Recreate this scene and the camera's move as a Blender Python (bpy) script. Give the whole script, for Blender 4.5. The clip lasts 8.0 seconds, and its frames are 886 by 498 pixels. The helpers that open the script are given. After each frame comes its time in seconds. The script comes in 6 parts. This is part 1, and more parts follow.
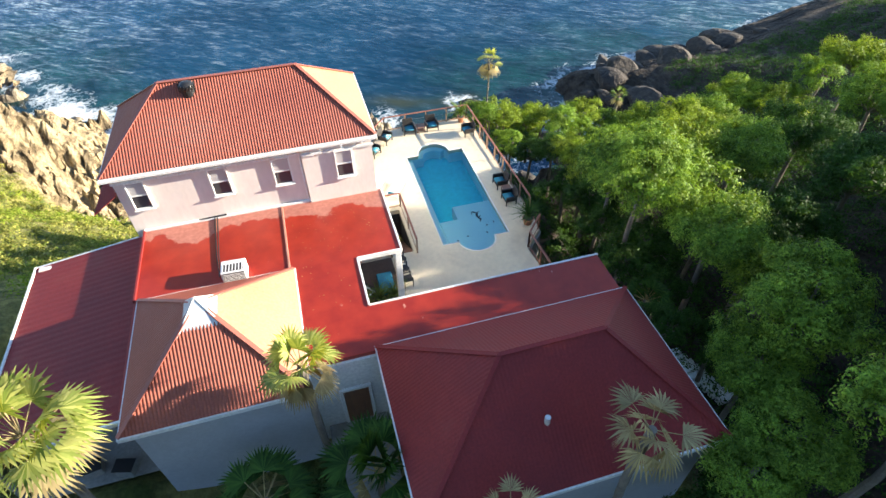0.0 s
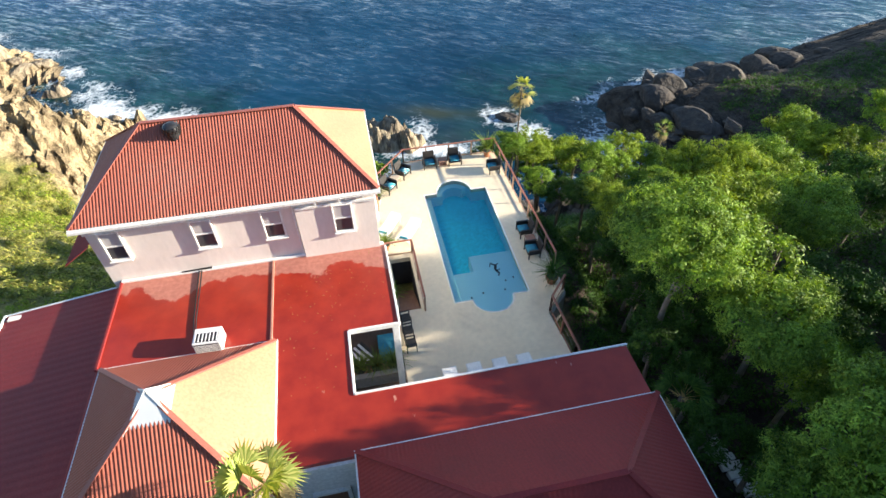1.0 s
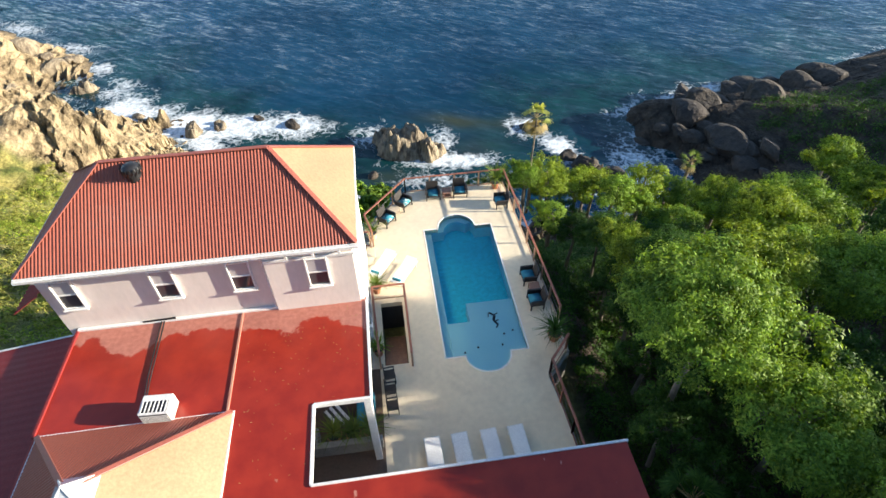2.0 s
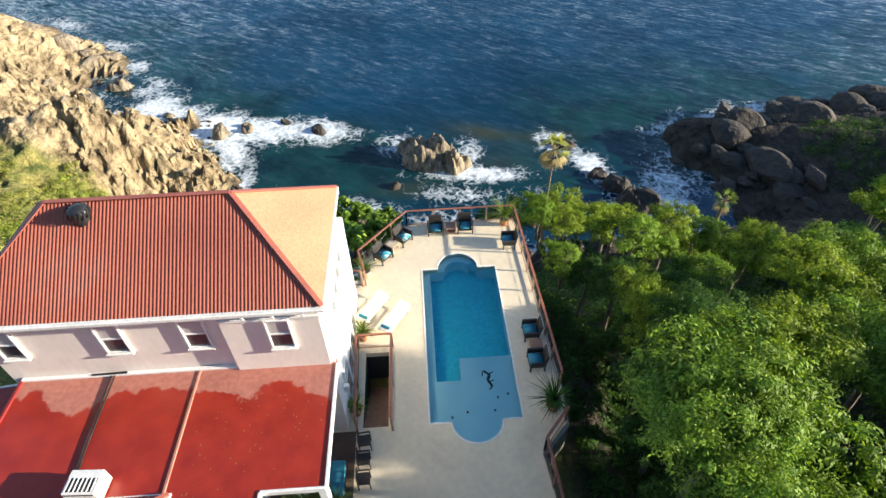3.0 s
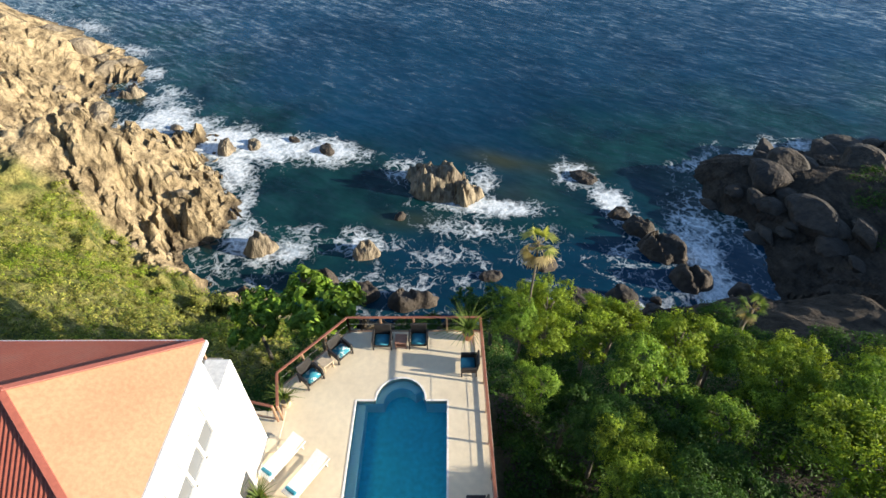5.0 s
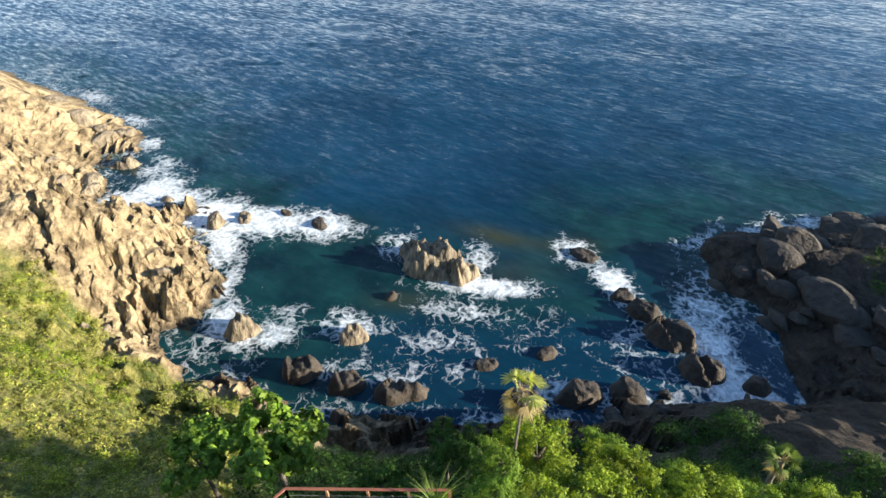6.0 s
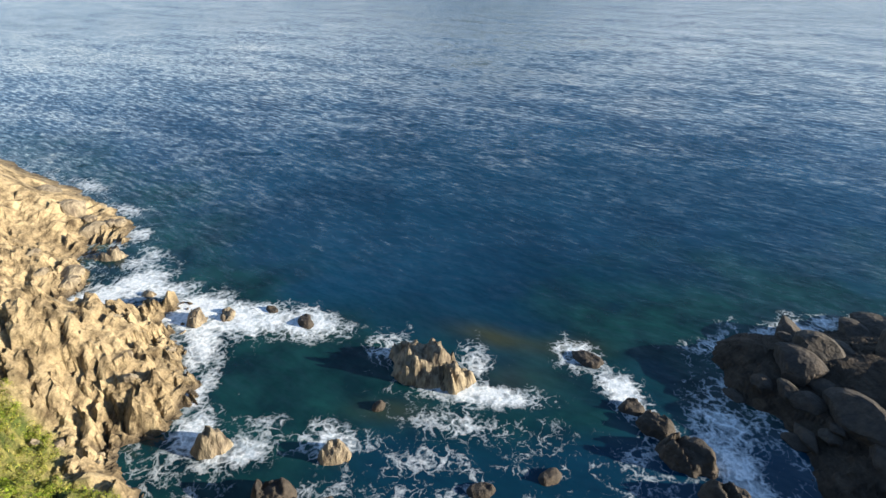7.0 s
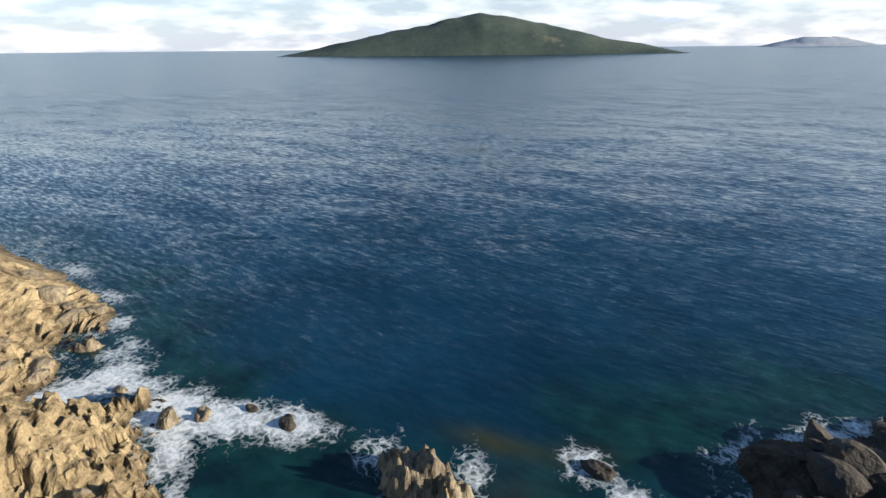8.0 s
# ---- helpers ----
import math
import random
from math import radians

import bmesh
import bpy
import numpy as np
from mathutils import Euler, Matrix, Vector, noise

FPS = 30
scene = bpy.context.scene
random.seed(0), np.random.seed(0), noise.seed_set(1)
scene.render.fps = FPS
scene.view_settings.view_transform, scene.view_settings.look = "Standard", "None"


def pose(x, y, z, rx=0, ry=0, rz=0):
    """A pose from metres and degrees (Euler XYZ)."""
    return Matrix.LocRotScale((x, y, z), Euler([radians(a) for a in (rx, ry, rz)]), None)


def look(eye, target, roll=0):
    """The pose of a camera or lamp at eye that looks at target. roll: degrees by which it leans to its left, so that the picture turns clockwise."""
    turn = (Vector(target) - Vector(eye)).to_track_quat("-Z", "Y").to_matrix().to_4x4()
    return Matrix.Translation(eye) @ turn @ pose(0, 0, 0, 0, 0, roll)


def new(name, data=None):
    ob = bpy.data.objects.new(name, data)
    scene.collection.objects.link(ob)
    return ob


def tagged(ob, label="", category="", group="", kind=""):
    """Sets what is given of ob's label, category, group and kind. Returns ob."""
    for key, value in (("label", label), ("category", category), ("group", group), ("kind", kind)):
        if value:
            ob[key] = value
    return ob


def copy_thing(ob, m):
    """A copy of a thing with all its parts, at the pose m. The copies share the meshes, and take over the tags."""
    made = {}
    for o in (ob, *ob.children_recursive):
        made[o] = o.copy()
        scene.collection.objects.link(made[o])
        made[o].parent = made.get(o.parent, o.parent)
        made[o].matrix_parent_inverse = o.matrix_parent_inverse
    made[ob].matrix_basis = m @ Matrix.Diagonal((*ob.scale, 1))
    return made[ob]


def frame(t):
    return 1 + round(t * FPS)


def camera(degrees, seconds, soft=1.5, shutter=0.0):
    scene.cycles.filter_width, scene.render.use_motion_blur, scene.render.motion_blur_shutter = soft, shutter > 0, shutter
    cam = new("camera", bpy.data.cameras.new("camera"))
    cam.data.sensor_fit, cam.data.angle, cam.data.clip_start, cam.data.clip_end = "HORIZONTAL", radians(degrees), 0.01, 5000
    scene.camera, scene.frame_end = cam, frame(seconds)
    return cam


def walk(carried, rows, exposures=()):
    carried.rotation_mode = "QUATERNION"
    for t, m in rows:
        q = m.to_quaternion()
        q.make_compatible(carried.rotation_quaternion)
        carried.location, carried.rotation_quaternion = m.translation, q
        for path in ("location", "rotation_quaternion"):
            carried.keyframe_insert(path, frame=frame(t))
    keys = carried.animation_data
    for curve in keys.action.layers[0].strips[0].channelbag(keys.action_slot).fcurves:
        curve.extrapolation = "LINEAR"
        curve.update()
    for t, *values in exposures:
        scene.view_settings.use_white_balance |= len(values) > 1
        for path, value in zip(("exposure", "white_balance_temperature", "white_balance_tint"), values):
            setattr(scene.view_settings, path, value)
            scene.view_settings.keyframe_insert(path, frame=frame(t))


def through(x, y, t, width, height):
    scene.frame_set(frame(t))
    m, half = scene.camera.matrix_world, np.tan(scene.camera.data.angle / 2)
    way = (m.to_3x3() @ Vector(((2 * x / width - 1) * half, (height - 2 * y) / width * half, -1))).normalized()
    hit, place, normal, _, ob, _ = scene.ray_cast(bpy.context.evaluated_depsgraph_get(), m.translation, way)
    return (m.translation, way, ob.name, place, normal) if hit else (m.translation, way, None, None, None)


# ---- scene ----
cam = camera(77.5, 8.0)
PATH = [
    (0, (-5.831, -21.149, 20.89), (-5.45, -19.761, 19.501), -1.1),
    (0.5, (-4.788, -19.173, 20.783), (-4.485, -17.762, 19.398), -1.2),
    (1, (-3.752, -17.405, 20.791), (-3.489, -15.985, 19.406), -1.4),
    (1.5, (-2.744, -15.824, 20.8), (-2.521, -14.398, 19.415), -1.5),
    (1.7, (-2.333, -15.255, 20.798), (-2.128, -13.827, 19.412), -1.5),
    (2.8, (-0.192, -12.02, 20.575), (-0.109, -10.572, 19.198), -1.5),
    (3, (0.226, -11.373, 20.518), (0.291, -9.924, 19.142), -1.6),
    (3.5, (1.208, -9.755, 20.398), (1.257, -8.302, 19.024), -1.6),
    (4, (2.22, -7.936, 20.29), (2.245, -6.48, 18.919), -1.5),
    (4.2, (2.61, -7.192, 20.291), (2.612, -5.735, 18.921), -1.4),
    (5.3, (4.59, -2.096, 20.254), (4.548, -0.637, 18.887), -1.4),
    (5.5, (4.895, -1.004, 20.251), (4.849, 0.489, 18.92), -1.4),
    (6, (5.576, 1.669, 20.159), (5.524, 3.261, 18.948), -1.2),
    (6.5, (6.083, 4.469, 19.973), (6.027, 6.145, 18.882), -1.0),
    (7, (6.627, 7.219, 19.801), (6.57, 8.969, 18.836), -0.9),
    (7.5, (7.04, 10.094, 19.566), (6.983, 11.909, 18.728), -0.9),
    (8, (7.19, 12.522, 19.119), (7.133, 14.394, 18.417), -0.6),
]
walk(cam, [(t, look(eye, target, roll)) for t, eye, target, roll in PATH], [(0.0, 1.93), (1.5, 1.55), (3.0, 1.38), (4.0, 1.15), (5.5, 1.12), (6.0, 1.42), (6.5, 1.52), (7.0, 1.15), (7.5, 1.0), (8.0, 0.68)])

# ---- world and sun ----
SUN_AZ, SUN_EL = -9.0, 15.0          # degrees from +x towards +y, and above the horizon
world = bpy.data.worlds.new("sky")
scene.world = world
world.use_nodes = True
wn, wl = world.node_tree.nodes, world.node_tree.links
wn.clear()
w_out = wn.new("ShaderNodeOutputWorld")
w_bg = wn.new("ShaderNodeBackground")
w_sky = wn.new("ShaderNodeTexSky")
w_sky.sky_type = "NISHITA"
w_sky.sun_disc = False
w_sky.sun_elevation = radians(SUN_EL)
w_sky.sun_rotation = radians(90 - SUN_AZ)
w_sky.air_density, w_sky.dust_density, w_sky.ozone_density = 1.0, 0.25, 3.0
w_coord = wn.new("ShaderNodeTexCoord")
w_map = wn.new("ShaderNodeMapping")
w_map.inputs["Scale"].default_value = (2.2, 2.2, 9.0)
w_noise = wn.new("ShaderNodeTexNoise")
w_noise.inputs["Scale"].default_value = 3.0
w_noise.inputs["Detail"].default_value = 7.0
w_noise.inputs["Roughness"].default_value = 0.55
w_ramp = wn.new("ShaderNodeValToRGB")
w_ramp.color_ramp.elements[0].position = 0.47
w_ramp.color_ramp.elements[1].position = 0.66
w_mix = wn.new("ShaderNodeMixRGB")
wl.new(w_coord.outputs["Generated"], w_map.inputs["Vector"])
wl.new(w_map.outputs["Vector"], w_noise.inputs["Vector"])
wl.new(w_noise.outputs["Fac"], w_ramp.inputs["Fac"])
# clouds bank up towards the horizon and thin out overhead
w_sep = wn.new("ShaderNodeSeparateXYZ")
w_low = wn.new("ShaderNodeMapRange")
w_low.inputs["From Min"].default_value, w_low.inputs["From Max"].default_value = 0.02, 0.28
w_low.inputs["To Min"].default_value, w_low.inputs["To Max"].default_value = 0.95, 0.0
w_bank = wn.new("ShaderNodeMapRange")
w_bank.inputs["From Min"].default_value, w_bank.inputs["From Max"].default_value = -0.01, 0.30
w_bank.inputs["To Min"].default_value, w_bank.inputs["To Max"].default_value = 0.70, 0.0
w_mul = wn.new("ShaderNodeMath")
w_mul.operation = "MULTIPLY"
w_max = wn.new("ShaderNodeMath")
w_max.operation = "MAXIMUM"
wl.new(w_coord.outputs["Generated"], w_sep.inputs["Vector"])
wl.new(w_sep.outputs["Z"], w_low.inputs["Value"])
wl.new(w_sep.outputs["Z"], w_bank.inputs["Value"])
wl.new(w_ramp.outputs["Color"], w_mul.inputs[0])
wl.new(w_low.outputs["Result"], w_mul.inputs[1])
wl.new(w_mul.outputs[0], w_max.inputs[0])
wl.new(w_bank.outputs["Result"], w_max.inputs[1])
wl.new(w_max.outputs[0], w_mix.inputs["Fac"])
w_tone = wn.new("ShaderNodeTexNoise")          # grey undersides among the white heads
w_tone.inputs["Scale"].default_value, w_tone.inputs["Detail"].default_value = 5.0, 6.0
w_body = wn.new("ShaderNodeValToRGB")
w_body.color_ramp.elements[0].position, w_body.color_ramp.elements[1].position = 0.42, 0.60
w_body.color_ramp.elements[0].color, w_body.color_ramp.elements[1].color = (4.6, 5.3, 6.8, 1), (8.4, 8.6, 9.4, 1)
wl.new(w_map.outputs["Vector"], w_tone.inputs["Vector"])
wl.new(w_tone.outputs["Fac"], w_body.inputs["Fac"])
wl.new(w_body.outputs["Color"], w_mix.inputs["Color2"])
wl.new(w_sky.outputs["Color"], w_mix.inputs["Color1"])
wl.new(w_mix.outputs["Color"], w_bg.inputs["Color"])
wl.new(w_bg.outputs["Background"], w_out.inputs["Surface"])
w_bg.inputs["Strength"].default_value = 0.10

sun_data = bpy.data.lights.new("sun", "SUN")
sun_data.energy = 5.0
sun_data.angle = radians(0.55)
sun_data.color = (1.0, 0.90, 0.73)
sun = new("sun", sun_data)
ca, sa, ce, se = math.cos(radians(SUN_AZ)), math.sin(radians(SUN_AZ)), math.cos(radians(SUN_EL)), math.sin(radians(SUN_EL))
sun.matrix_world = look((60 * ca * ce, 60 * sa * ce, 60 * se), (0, 0, 0))

SEA = -33.5


# ---- materials ----
def ramp_between(nodes, links, fac, a, b, lo=0.35, hi=0.65):
    r = nodes.new("ShaderNodeValToRGB")
    r.color_ramp.elements[0].position, r.color_ramp.elements[1].position = lo, hi
    r.color_ramp.elements[0].color, r.color_ramp.elements[1].color = (*a, 1), (*b, 1)
    links.new(fac, r.inputs["Fac"])
    return r.outputs["Color"]


def noise_node(nodes, links, scale, detail=4.0, stretch=(1, 1, 1), rough=0.55, turn=0.0):
    geo = nodes.new("ShaderNodeNewGeometry")
    mp = nodes.new("ShaderNodeMapping")
    mp.inputs["Scale"].default_value = stretch
    mp.inputs["Rotation"].default_value = (0, 0, radians(turn))
    n = nodes.new("ShaderNodeTexNoise")
    n.inputs["Scale"].default_value, n.inputs["Detail"].default_value, n.inputs["Roughness"].default_value = scale, detail, rough
    links.new(geo.outputs["Position"], mp.inputs["Vector"])
    links.new(mp.outputs["Vector"], n.inputs["Vector"])
    return n.outputs["Fac"]


def blend(nodes, links, fac, a, b, mode="MIX"):
    m = nodes.new("ShaderNodeMixRGB")
    m.blend_type = mode
    for key, v in (("Fac", fac), ("Color1", a), ("Color2", b)):
        if isinstance(v, (float, int)):
            m.inputs[key].default_value = v
        elif isinstance(v, tuple):
            m.inputs[key].default_value = (*v, 1)
        else:
            links.new(v, m.inputs[key])
    return m.outputs["Color"]


def surface(name, light, dark, rough=0.6, coarse=0.6, fine=9.0, bump=0.15, metallic=0.0, stain=None, stain_scale=0.35,
            stain_at=(0.55, 0.7), stretch=(1, 1, 1), spec=0.5, rough_var=0.12, per_object=0.0, per_island=0.0, relief=0.03, grain=(0.82, 1.1)):
    """A weathered opaque surface: two scales of noise between two colours, stains, grain and bump."""
    m = bpy.data.materials.new(name)
    m.use_nodes = True
    nodes, links = m.node_tree.nodes, m.node_tree.links
    p = nodes["Principled BSDF"]
    big = noise_node(nodes, links, coarse, 5.0, stretch)
    small = noise_node(nodes, links, fine, 6.0, stretch)
    col = ramp_between(nodes, links, big, dark, light, 0.3, 0.68)
    mul = ramp_between(nodes, links, small, (grain[0],) * 3, (grain[1],) * 3, 0.3, 0.7)
    col = blend(nodes, links, 1.0, col, mul, "MULTIPLY")
    if stain:
        s = noise_node(nodes, links, stain_scale, 7.0, stretch, 0.62)
        mask = ramp_between(nodes, links, s, (0, 0, 0), (1, 1, 1), *stain_at)
        col = blend(nodes, links, mask, col, stain)
    if per_object or per_island:
        if per_object:
            info = nodes.new("ShaderNodeObjectInfo").outputs["Random"]
        else:
            info = nodes.new("ShaderNodeNewGeometry").outputs["Random Per Island"]
        k = per_object or per_island
        v = ramp_between(nodes, links, info, (1 - k, 1 - k, 1 - k * 0.9), (1 + k, 1 + k, 1 + k * 0.7), 0.0, 1.0)
        col = blend(nodes, links, 1.0, col, v, "MULTIPLY")
    links.new(col, p.inputs["Base Color"])
    rr = nodes.new("ShaderNodeMapRange")
    rr.inputs["To Min"].default_value, rr.inputs["To Max"].default_value = max(0.02, rough - rough_var), min(1, rough + rough_var)
    links.new(big, rr.inputs["Value"])
    links.new(rr.outputs["Result"], p.inputs["Roughness"])
    p.inputs["Metallic"].default_value = metallic
    p.inputs["Specular IOR Level"].default_value = spec
    if bump:
        b = nodes.new("ShaderNodeBump")
        b.inputs["Strength"].default_value, b.inputs["Distance"].default_value = bump, relief
        links.new(small, b.inputs["Height"])
        links.new(b.outputs["Normal"], p.inputs["Normal"])
    return m


def leaf_material(name, light, dark, gloss=0.4, spread=0.35, through=0.28):
    """Leaves: a colour for each leaf, patches of older growth, light that comes through."""
    m = bpy.data.materials.new(name)
    m.use_nodes = True
    nodes, links = m.node_tree.nodes, m.node_tree.links
    p = nodes["Principled BSDF"]
    geo = nodes.new("ShaderNodeNewGeometry")
    big = noise_node(nodes, links, 0.9, 3.0)
    col = ramp_between(nodes, links, geo.outputs["Random Per Island"], dark, light, 0.0, 1.0)
    v = ramp_between(nodes, links, big, (1 - spread,) * 3, (1 + spread,) * 3, 0.35, 0.65)
    col = blend(nodes, links, 1.0, col, v, "MULTIPLY")
    links.new(col, p.inputs["Base Color"])
    p.inputs["Roughness"].default_value = gloss + 0.15
    p.inputs["Specular IOR Level"].default_value = 0.14
    t = nodes.new("ShaderNodeBsdfTranslucent")
    warm = blend(nodes, links, 1.0, col, (1.5, 1.45, 0.5), "MULTIPLY")
    links.new(warm, t.inputs["Color"])
    mix = nodes.new("ShaderNodeMixShader")
    mix.inputs["Fac"].default_value = through
    out = nodes["Material Output"]
    links.new(p.outputs["BSDF"], mix.inputs[1])
    links.new(t.outputs["BSDF"], mix.inputs[2])
    links.new(mix.outputs["Shader"], out.inputs["Surface"])
    return m


M_ROOF = surface("red_metal_roof", (0.37, 0.112, 0.074), (0.28, 0.08, 0.055), 0.55, 0.35, 14, 0.08, stain=(0.30, 0.13, 0.10), stain_at=(0.58, 0.8), spec=0.22)
M_ROOF_DARK = surface("maroon_metal_roof", (0.27, 0.035, 0.032), (0.20, 0.025, 0.026), 0.55, 0.35, 14, 0.08, stain=(0.24, 0.06, 0.05), stain_at=(0.6, 0.85), spec=0.2)
# lit copy of red_metal_roof: the east slopes' sunlight is put into the colour
M_ROOF_LIT = surface("sunlit_roof", (0.52, 0.26, 0.145), (0.44, 0.20, 0.11), 0.5, 0.3, 10, 0.05, stain=(0.46, 0.17, 0.10), stain_at=(0.6, 0.85))
M_ROOF_CAP = surface("roof_ridge_metal", (0.38, 0.115, 0.078), (0.30, 0.088, 0.062), 0.5, 0.6, 12, 0.08)
M_WHITE = surface("white_painted_wood", (0.82, 0.81, 0.78), (0.74, 0.72, 0.69), 0.5, 0.8, 11, 0.08, stain=(0.62, 0.58, 0.52), stain_at=(0.64, 0.8))
M_WALL = surface("cream_stucco_wall", (0.78, 0.70, 0.64), (0.71, 0.63, 0.58), 0.85, 0.4, 7, 0.04, stain=(0.66, 0.57, 0.52), stain_at=(0.58, 0.8), stretch=(1, 1, 0.35), grain=(0.94, 1.04))
M_WALL_WHITE = surface("white_stucco_wall", (0.82, 0.80, 0.76), (0.75, 0.73, 0.70), 0.85, 0.5, 8, 0.1, stain=(0.6, 0.58, 0.54), stain_at=(0.6, 0.8))
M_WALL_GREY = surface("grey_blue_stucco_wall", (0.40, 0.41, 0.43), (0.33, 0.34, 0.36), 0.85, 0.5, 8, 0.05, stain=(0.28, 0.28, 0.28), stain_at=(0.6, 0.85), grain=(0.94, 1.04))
M_DECK = surface("cream_concrete_deck", (0.76, 0.65, 0.47), (0.68, 0.57, 0.41), 0.75, 0.45, 4, 0.05, stain=(0.56, 0.46, 0.33), stain_scale=0.35, stain_at=(0.56, 0.78), grain=(0.93, 1.05))
M_CONC = surface("grey_concrete", (0.34, 0.32, 0.29), (0.22, 0.21, 0.19), 0.85, 0.5, 9, 0.2, stain=(0.14, 0.13, 0.11))
M_RAIL = surface("red_brown_timber_rail", (0.34, 0.13, 0.075), (0.24, 0.085, 0.05), 0.5, 1.2, 20, 0.15)
M_RAIL_PALE = surface("weathered_timber", (0.50, 0.30, 0.18), (0.36, 0.21, 0.13), 0.55, 1.2, 20, 0.15)
M_WICKER = surface("dark_wicker", (0.035, 0.03, 0.027), (0.018, 0.016, 0.015), 0.55, 4, 40, 0.5)
M_TEAL = surface("teal_cushion_fabric", (0.03, 0.24, 0.33), (0.02, 0.18, 0.26), 0.8, 3, 30, 0.25)
M_TEAL_PRINT = surface("printed_teal_fabric", (0.03, 0.27, 0.34), (0.02, 0.19, 0.27), 0.8, 3, 30, 0.2, stain=(0.45, 0.55, 0.52), stain_scale=7, stain_at=(0.52, 0.56))
M_LOUNGE = surface("white_lounger_fabric", (0.84, 0.84, 0.83), (0.77, 0.77, 0.77), 0.7, 2, 30, 0.15)
M_ALU = surface("white_metal_frame", (0.75, 0.74, 0.72), (0.66, 0.65, 0.63), 0.35, 2, 20, 0.05, metallic=0.2)
M_BLACK = surface("black_plastic", (0.022, 0.022, 0.024), (0.012, 0.012, 0.013), 0.45, 2, 20, 0.1)
M_TABLE = surface("brown_wood_table", (0.33, 0.17, 0.11), (0.22, 0.11, 0.07), 0.55, 2, 20, 0.15)
# near-black pot soil, and the shade inside stairwell and carport put into colour
M_DARK = surface("interior_shade_soil", (0.06, 0.055, 0.05), (0.035, 0.032, 0.03), 0.9, 1, 10, 0.1)
M_POT = surface("cream_glazed_pot", (0.62, 0.50, 0.35), (0.5, 0.4, 0.28), 0.45, 2, 15, 0.1)
M_TERRA = surface("terracotta_pot", (0.45, 0.19, 0.09), (0.34, 0.14, 0.07), 0.7, 2, 15, 0.1)
M_TIMBER = surface("brown_door_wood", (0.26, 0.12, 0.06), (0.17, 0.075, 0.04), 0.55, 1.5, 20, 0.15, stretch=(4, 4, 0.6))
M_BARK = surface("grey_bark", (0.24, 0.20, 0.155), (0.12, 0.10, 0.08), 0.9, 2.2, 14, 0.6)
M_ROCK = surface("tan_shore_rock", (0.37, 0.305, 0.21), (0.20, 0.158, 0.108), 0.85, 0.22, 1.5, 0.9, stain=(0.10, 0.075, 0.052), stain_scale=0.7, stain_at=(0.5, 0.62), stretch=(1.8, 0.9, 0.5), per_object=0.15, relief=0.45, grain=(0.5, 1.25))
# darker copy of tan_shore_rock: wetness, and the right-hand shore's shade put into colour
M_ROCK_SHADE_WET = surface("shaded_wet_rock", (0.085, 0.066, 0.05), (0.045, 0.036, 0.028), 0.85, 0.25, 1.4, 0.9, stain=(0.04, 0.034, 0.03), stain_scale=0.5, stain_at=(0.5, 0.64), per_object=0.15, relief=0.4, grain=(0.55, 1.25))
M_LEAF_A = leaf_material("broad_green_leaves", (0.26, 0.38, 0.05), (0.075, 0.15, 0.02))
M_LEAF_B = leaf_material("yellow_green_leaves", (0.32, 0.40, 0.04), (0.09, 0.155, 0.016))
# deep green; also puts shade into colour for palms, undergrowth and headland bushes
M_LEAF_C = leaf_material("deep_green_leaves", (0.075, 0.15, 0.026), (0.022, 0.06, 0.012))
M_SCRUB = leaf_material("dry_yellow_scrub", (0.38, 0.35, 0.09), (0.11, 0.16, 0.028), 0.6, 0.45)
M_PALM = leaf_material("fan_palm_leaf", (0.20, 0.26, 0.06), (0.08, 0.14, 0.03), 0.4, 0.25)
# lit copy of fan_palm_leaf, with sunlight put into the colour
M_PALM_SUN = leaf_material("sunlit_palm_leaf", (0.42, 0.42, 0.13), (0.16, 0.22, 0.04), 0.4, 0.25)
M_PALM_DRY = leaf_material("dry_palm_frond", (0.42, 0.34, 0.17), (0.26, 0.20, 0.10), 0.6, 0.25)


def glass_material(name, tint=(0.03, 0.035, 0.04), rough=0.04):
    m = bpy.data.materials.new(name)
    m.use_nodes = True
    p = m.node_tree.nodes["Principled BSDF"]
    p.inputs["Base Color"].default_value = (*tint, 1)
    p.inputs["Roughness"].default_value = rough
    p.inputs["Specular IOR Level"].default_value = 0.7
    return m


M_GLASS = glass_material("dark_window_glass", (0.065, 0.065, 0.07))
# window glass with the sky's grey reflection put into its base colour
M_GLASS_SKY = glass_material("sky_tinted_glass", (0.16, 0.17, 0.18), 0.08)
M_BLIND = glass_material("grey_screen_glass", (0.46, 0.45, 0.45), 0.25)
M_SKYLIGHT = glass_material("pale_skylight_sheet", (0.58, 0.60, 0.62), 0.22)


def bottom_material():
    m = bpy.data.materials.new("blue_pool_plaster")
    m.use_nodes = True
    nodes, links = m.node_tree.nodes, m.node_tree.links
    p = nodes["Principled BSDF"]
    n = noise_node(nodes, links, 0.9, 4)
    links.new(ramp_between(nodes, links, n, (0.52, 0.80, 0.84), (0.60, 0.86, 0.88)), p.inputs["Base Color"])
    p.inputs["Roughness"].default_value = 0.7
    return m


M_POOL = bottom_material()


